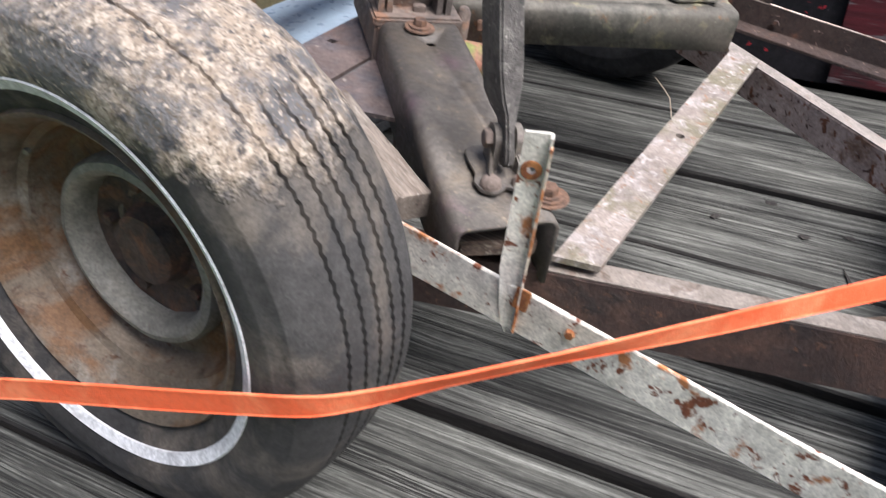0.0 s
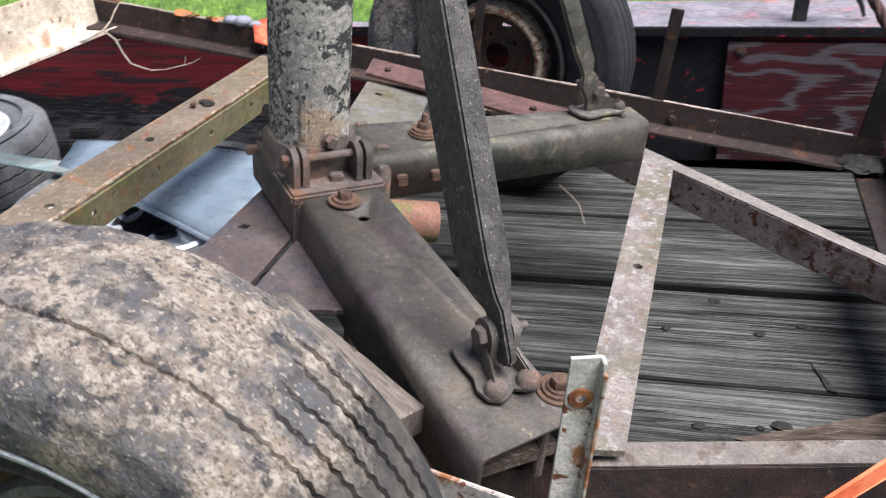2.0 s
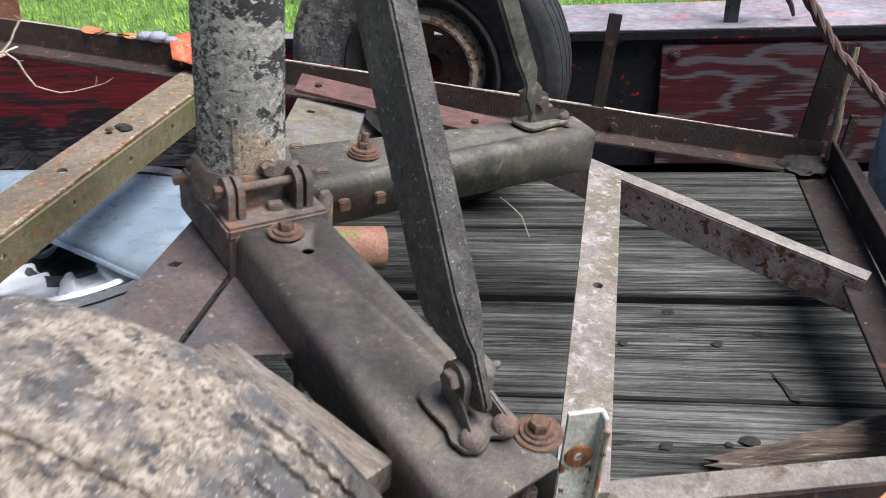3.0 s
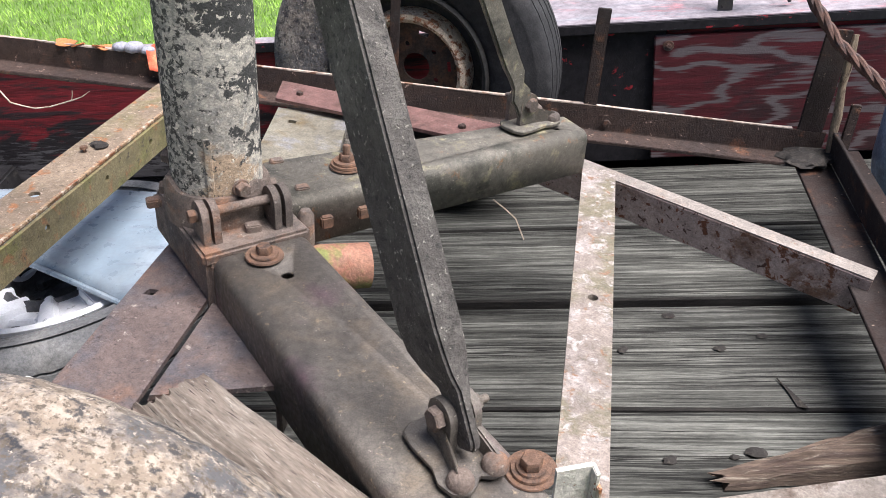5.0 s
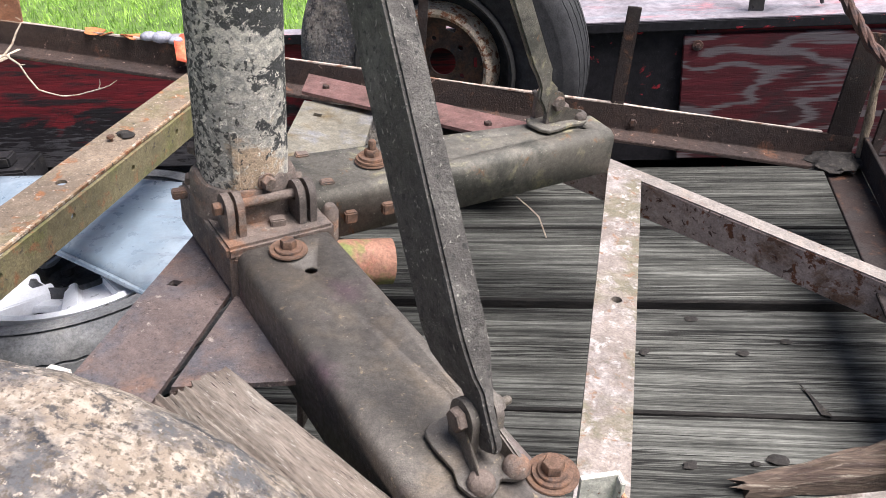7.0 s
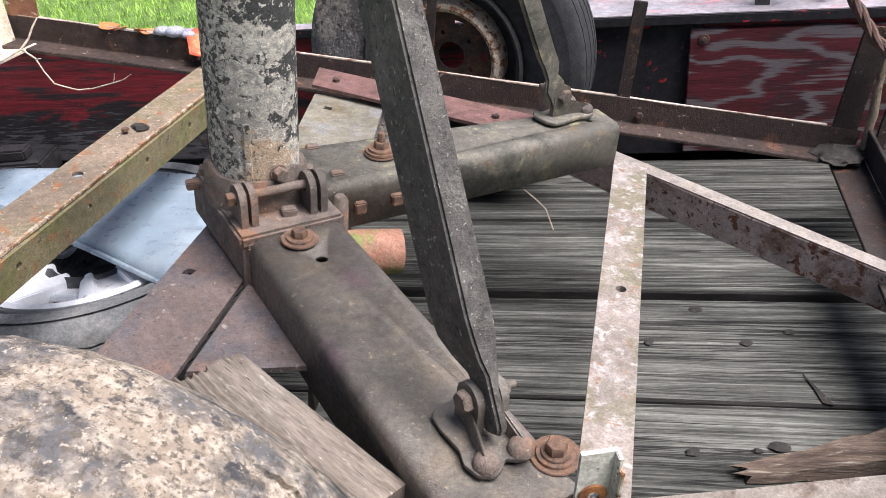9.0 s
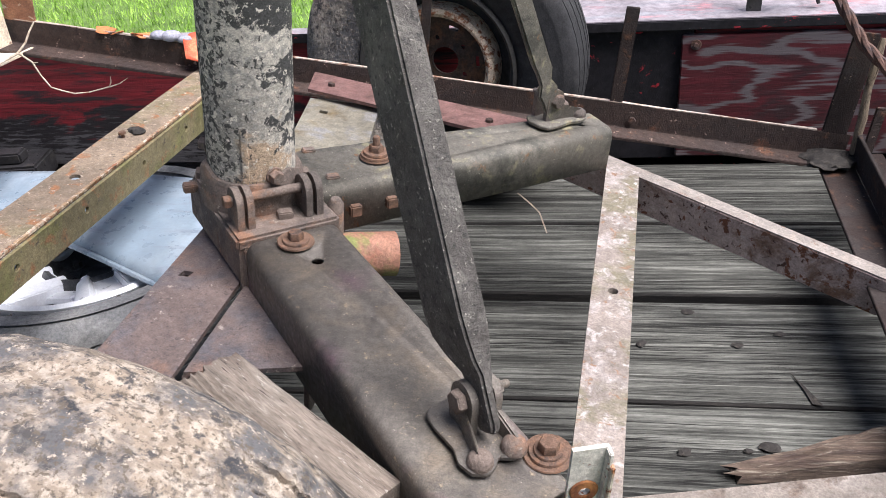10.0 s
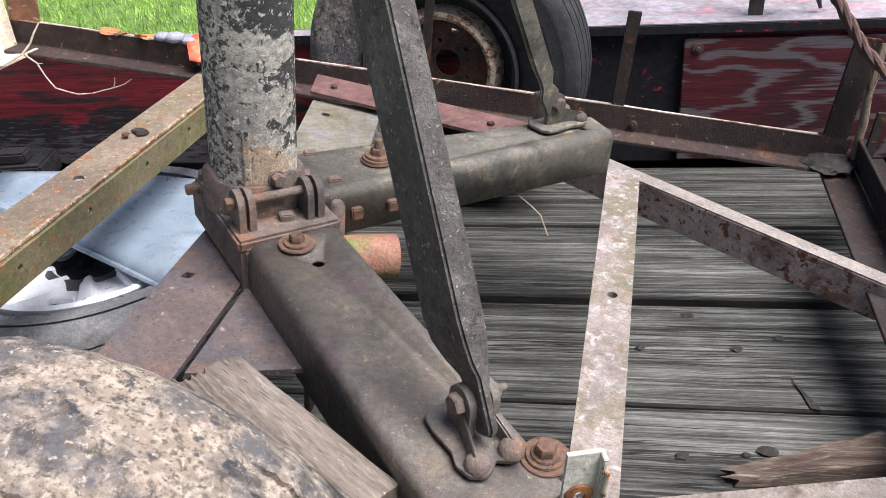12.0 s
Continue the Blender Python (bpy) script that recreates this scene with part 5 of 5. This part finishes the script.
def band(lo, hi, thick):
    """The strap's webbing between two shares of its width."""
    bm = bmesh.new()
    rows = []
    for i, (p, a) in enumerate(fine):
        d = (fine[min(i + 1, len(fine) - 1)][0] - fine[max(i - 1, 0)][0]).normalized()
        side_v = d.cross(Vector((0, 0, 1))).normalized()
        up_v = side_v.cross(d)
        w = (up_v * math.cos(a) - side_v * math.sin(a)) * 0.0145
        t = w.cross(d).normalized() * thick
        mid = w * (lo + hi) / 2
        p = p + w * 0.05 * noise.noise(p * 14)
        rows.append([bm.verts.new(p + v) for v in (w * hi + t, w * hi - t, mid - t * 1.6, w * lo - t, w * lo + t, mid + t * 1.6)])
    for a, b in zip(rows[:-1], rows[1:]):
        for k in range(6):
            bm.faces.new((a[k], b[k], b[(k + 1) % 6], a[(k + 1) % 6]))
    bm.faces.new(rows[0])
    bm.faces.new(list(reversed(rows[-1])))
    return bm


strap = thing("tie_down_strap", Matrix.Translation((0.05, 0.7, 0.29)), "bright orange webbing strap drawn round the muddy wheel", "strap")
part("webbing", band(-0.86, 0.86, 0.0008), M_strap, strap)
for lo, hi in ((0.85, 1.0), (-1.0, -0.85)):
    part("selvedge", band(lo, hi, 0.0012), M_strap, strap, "thicker woven edge")

# twig caught on the back rail
FORK = (-0.995, 2.0, 0.44)
tw = tube([FORK, (-0.971, 2.0, 0.42), (-0.962, 2.0, 0.393), (-0.948, 2.0, 0.366), (-0.925, 2.0, 0.358), (-0.9, 2.0, 0.351), (-0.868, 2.0, 0.353), (-0.817, 2.0, 0.364), (-0.795, 2.0, 0.37), (-0.775, 2.0, 0.381)], [0.0022, 0.0019, 0.0016, 0.0018, 0.0014, 0.0016, 0.0013, 0.0014, 0.001, 0.0006], 7)
merge(tw, tube([FORK, (-1.012, 1.95, 0.434), (-1.06, 1.9, 0.425), (-1.1, 1.86, 0.42)], [0.0026, 0.0022, 0.0018, 0.0012], 6))
merge(tw, tube([FORK, (-0.985, 2.02, 0.455), (-0.98, 2.035, 0.472), (-0.972, 2.05, 0.488)], [0.0026, 0.0022, 0.002, 0.0015], 6))
merge(tw, tube([(-0.976, 2.0, 0.424), (-0.965, 1.995, 0.42), (-0.955, 1.995, 0.421)], [0.0014, 0.0012, 0.0008], 5))
merge(tw, tube([(-0.819, 2.0, 0.364), (-0.813, 2.0, 0.374), (-0.81, 2.0, 0.385)], [0.0012, 0.001, 0.0006], 5))
single("twig", tw, M_twig, (-0.98, 2.02, 0.4), "bleached forked twig hanging on the rusty rail", "twig")

# leaves, pebbles and a cloth along the cap
for x, y, s, a in ((-0.845, 2.13, 0.02, 20), (-0.815, 2.128, 0.013, 200), (-0.778, 2.13, 0.019, 140), (-0.765, 2.128, 0.018, 75)):
    bm = plate([(s * math.cos(t) * (1 + 0.25 * math.cos(3 * t)), 0.6 * s * math.sin(t)) for t in np.linspace(0, 2 * math.pi, 14)[:-1]], (), 0.0015)
    for v in bm.verts:
        v.co.z += 9 * v.co.x ** 2 + 12 * v.co.y ** 2
    bm.transform(Matrix.Translation((x, y - 0.045, ZR(x) + 0.058)) @ pose(0, 0, 0, 25, 10, a))
    single("dry_leaf", bm, M_leaf, (x, y - 0.045, ZR(x) + 0.056), "curled orange leaf on the rusty rail", "leaf", "leaves on the rail")
for x, s in ((-0.73, 0.014), (-0.703, 0.017), (-0.676, 0.012)):
    bm = bmesh.new()
    bmesh.ops.create_icosphere(bm, subdivisions=2, radius=s)
    bm.transform(Matrix.Translation((x, 2.085, ZR(x) + 0.056 + s * 0.6)) @ Matrix.Diagonal((1.3, 1, 0.7, 1)))
    single("pebble", bm, M_stone, (x, 2.085, ZR(x) + 0.056), "blue-grey pebble on the rail", "pebble", "pebbles on the rail")
bm = bmesh.new()
rows = []
for i in range(7):
    row = []
    for j in range(9):
        s, t = i / 6, j / 8
        x = -0.68 + 0.13 * s + 0.02 * t
        y = 2.10 - 0.05 * max(0, t - 0.4)
        z = ZR(x) + 0.062 - 0.085 * max(0, t - 0.35) * (0.3 + s)
        p = Vector((x, y + 0.01 * math.sin(9 * s), z + 0.006 * math.sin(11 * s + 4 * t)))
        if t < 0.4:
            p.y += 0.07 * (0.4 - t)
        row.append(bm.verts.new(p + Vector((0, -0.03, 0.0)) * (t > 0.35)))
    rows.append(row)
for a, b in zip(rows[:-1], rows[1:]):
    for k in range(8):
        bm.faces.new((a[k], b[k], b[k + 1], a[k + 1]))
ob = single("orange_rag", bm, M_cloth, (-0.61, 2.09, ZR(-0.61) + 0.05), "crumpled orange rag draped over the rusty rail", "rag")
so = ob.modifiers.new("thick", "SOLIDIFY")
so.thickness = 0.002

# nail, dead leaf and crumbs on the left beam
nail = lathe([(0.0, 0.0), (0.003, 0.0), (0.003, 0.012), (0.007, 0.012), (0.006, 0.016), (0, 0.017)], 10)
nail.transform(Matrix.Translation((-0.656, 1.73, ztop(-0.656))))
single("nail", nail, M_bolt, (-0.656, 1.73, ztop(-0.656)), "rusty nail standing in a beam", "nail")
bm = bmesh.new()
for k in range(3):
    q = bmesh.new()
    bmesh.ops.create_icosphere(q, subdivisions=2, radius=0.012)
    for v in q.verts:
        v.co *= 1 + 0.4 * noise.noise(v.co * 90 + Vector((k, 0, 0)))
        v.co.z *= 0.3
    merge(bm, q, Matrix.Translation((-0.656 + 0.009 * k, 1.763 - 0.006 * k, ztop(-0.656) + 0.004 + 0.002 * k)) @ pose(0, 0, 0, 8 * k, 0, 40 * k))
single("bark_chip", bm, M_tar, (-0.65, 1.76, ztop(-0.65)), "curled dark bark on the drab beam", "bark chip")
wire = tube([(-0.008, 2.1, 0.062), (0.02, 2.075, 0.05), (0.04, 2.06, 0.036), (0.045, 2.05, 0.026), (0.056, 2.033, 0.001)], 0.0016, 5)
single("wire", wire, M_twig, (0.056, 2.033, 0), "thin pale stalk leaning on the deck", "stalk")

# rope, splintered batten and hook at the right corner
rp = bmesh.new()
base = [Vector((0.50, 2.2, 0.72)), Vector((0.56, 2.12, 0.5)), Vector((0.63, 2.05, 0.385)), Vector((0.72, 1.98, 0.30)), Vector((0.85, 1.9, 0.22))]
path = []
for a, b in zip(base[:-1], base[1:]):
    path += [a.lerp(b, k / 10) for k in range(10)]
for s in range(3):
    pts = []
    for i, p in enumerate(path):
        d = (path[min(i + 1, len(path) - 1)] - path[max(i - 1, 0)]).normalized()
        u = d.cross(Vector((0, 0, 1))).normalized()
        v = d.cross(u)
        a = i * 0.9 + s * 2.094
        pts.append(p + 0.0055 * (u * math.cos(a) + v * math.sin(a)))
    merge(rp, tube(pts, 0.006, 7))
single("wire_rope", rp, M_rope, (0.63, 2.05, 0.37), "rusty twisted wire rope slung over the frame's corner", "rope")
bt = tube([(0.646, 2.06, 0.16), (0.65, 2.055, 0.24), (0.652, 2.06, 0.30), (0.657, 2.055, 0.35), (0.662, 2.06, 0.395)], [0.006, 0.009, 0.006, 0.01, 0.005], 10, 0.7)
for v in bt.verts:
    v.co += Vector((noise.noise(v.co * 60), noise.noise(v.co * 50 + Vector((3, 0, 0))), 0)) * 0.006
single("wood_batten", bt, mat("pale_splintered_wood", (0.26, 0.2, 0.14), [((0.1, 0.07, 0.05), 40, 0.5, 0.62, (3, 3, 1))], 0.9, 0.0, 0.9, 120, (4, 4, 1)), (0.64, 2.06, 0.16), "frayed wooden batten against the corner post", "batten")
part("peg", sweep([(-0.009, -0.004), (0.009, -0.004), (0.009, 0.004), (-0.009, 0.004)], (0.672, 2.06, 0.17), (0.684, 2.06, 0.26), (0, 1, 0), 0.001), M_rail, rig)
mud = bmesh.new()
bmesh.ops.create_icosphere(mud, subdivisions=3, radius=1.0)
for v in mud.verts:
    k = 1 + 0.4 * noise.noise(v.co * 2.5)
    v.co = Vector((v.co.x * 0.05 * k, v.co.y * 0.042 * k, max(-0.2, v.co.z) * 0.013 * k * (1 + 0.5 * noise.noise(v.co * 7))))
mud.transform(Matrix.Translation((0.6, 2.045, 0.16)))
single("mud_clod", mud, M_tar, (0.605, 2.045, 0.16), "dark clod of dirt in the frame's corner", "dirt clod")
hk = thing("ratchet_hook", Matrix.Translation((0.5, 2.5, 0.343)), "black ratchet hook and webbing over the trailer cap", "hook")
part("webbing", sweep([(-0.016, -0.002), (0.016, -0.002), (0.016, 0.002), (-0.016, 0.002)], (0.5, 2.42, 0.344), (0.51, 2.43, 0.62), (0, 1, 0), 0.0005), M_cover, hk, "black webbing")
part("buckle", box((0.09, 0.03, 0.03), Matrix.Translation((0.555, 2.43, 0.44)) @ pose(0, 0, 0, 0, 18, 0), 0.006), M_cover, hk)
part("latch", box((0.05, 0.02, 0.012), Matrix.Translation((0.56, 2.412, 0.432)) @ pose(0, 0, 0, 0, 12, 0), 0.004), M_frim, hk, "worn yellow-white latch")
part("hook", tube([(0.59, 2.43, 0.43), (0.615, 2.43, 0.40), (0.63, 2.43, 0.375), (0.638, 2.43, 0.352)], [0.008, 0.007, 0.006, 0.004], 8), M_cover, hk, "steel hook")
bar = lathe([(0.12, 0.0), (0.15, 0.03), (0.16, 0.12), (0.15, 0.24), (0.12, 0.28), (0, 0.285)], 48)
bar.transform(Matrix.Translation((0.905, 2.08, 0.0)))
single("plastic_drum", bar, M_blue, (0.905, 2.08, 0), "pale blue plastic drum on the deck", "drum")

# grass beyond the trailer
rng = np.random.default_rng(5)
verts, faces = [], []
for k in range(120000):
    y = 4.2 + 7.5 * rng.random() ** 0.9
    x = (rng.random() - 0.5) * (5 + y * 1.15) - 1.3
    h, w, a = 0.03 + 0.035 * rng.random(), 0.0028 + 0.0028 * rng.random(), rng.random() * 6.283
    lx, ly = (rng.random() - 0.5) * 0.06, (rng.random() - 0.5) * 0.06
    c, s = math.cos(a) * w, math.sin(a) * w
    i = len(verts)
    verts += [(x - c, y - s, -0.622), (x + c, y + s, -0.622), (x + lx, y + ly, -0.622 + h)]
    faces.append((i, i + 1, i + 2))
gm = bpy.data.meshes.new("grass")
gm.from_pydata(verts, [], faces)
gm.materials.append(M_grass)
tagged(new("grass", gm), "bright green mown grass beyond the trailer", "grass", kind="stuff")
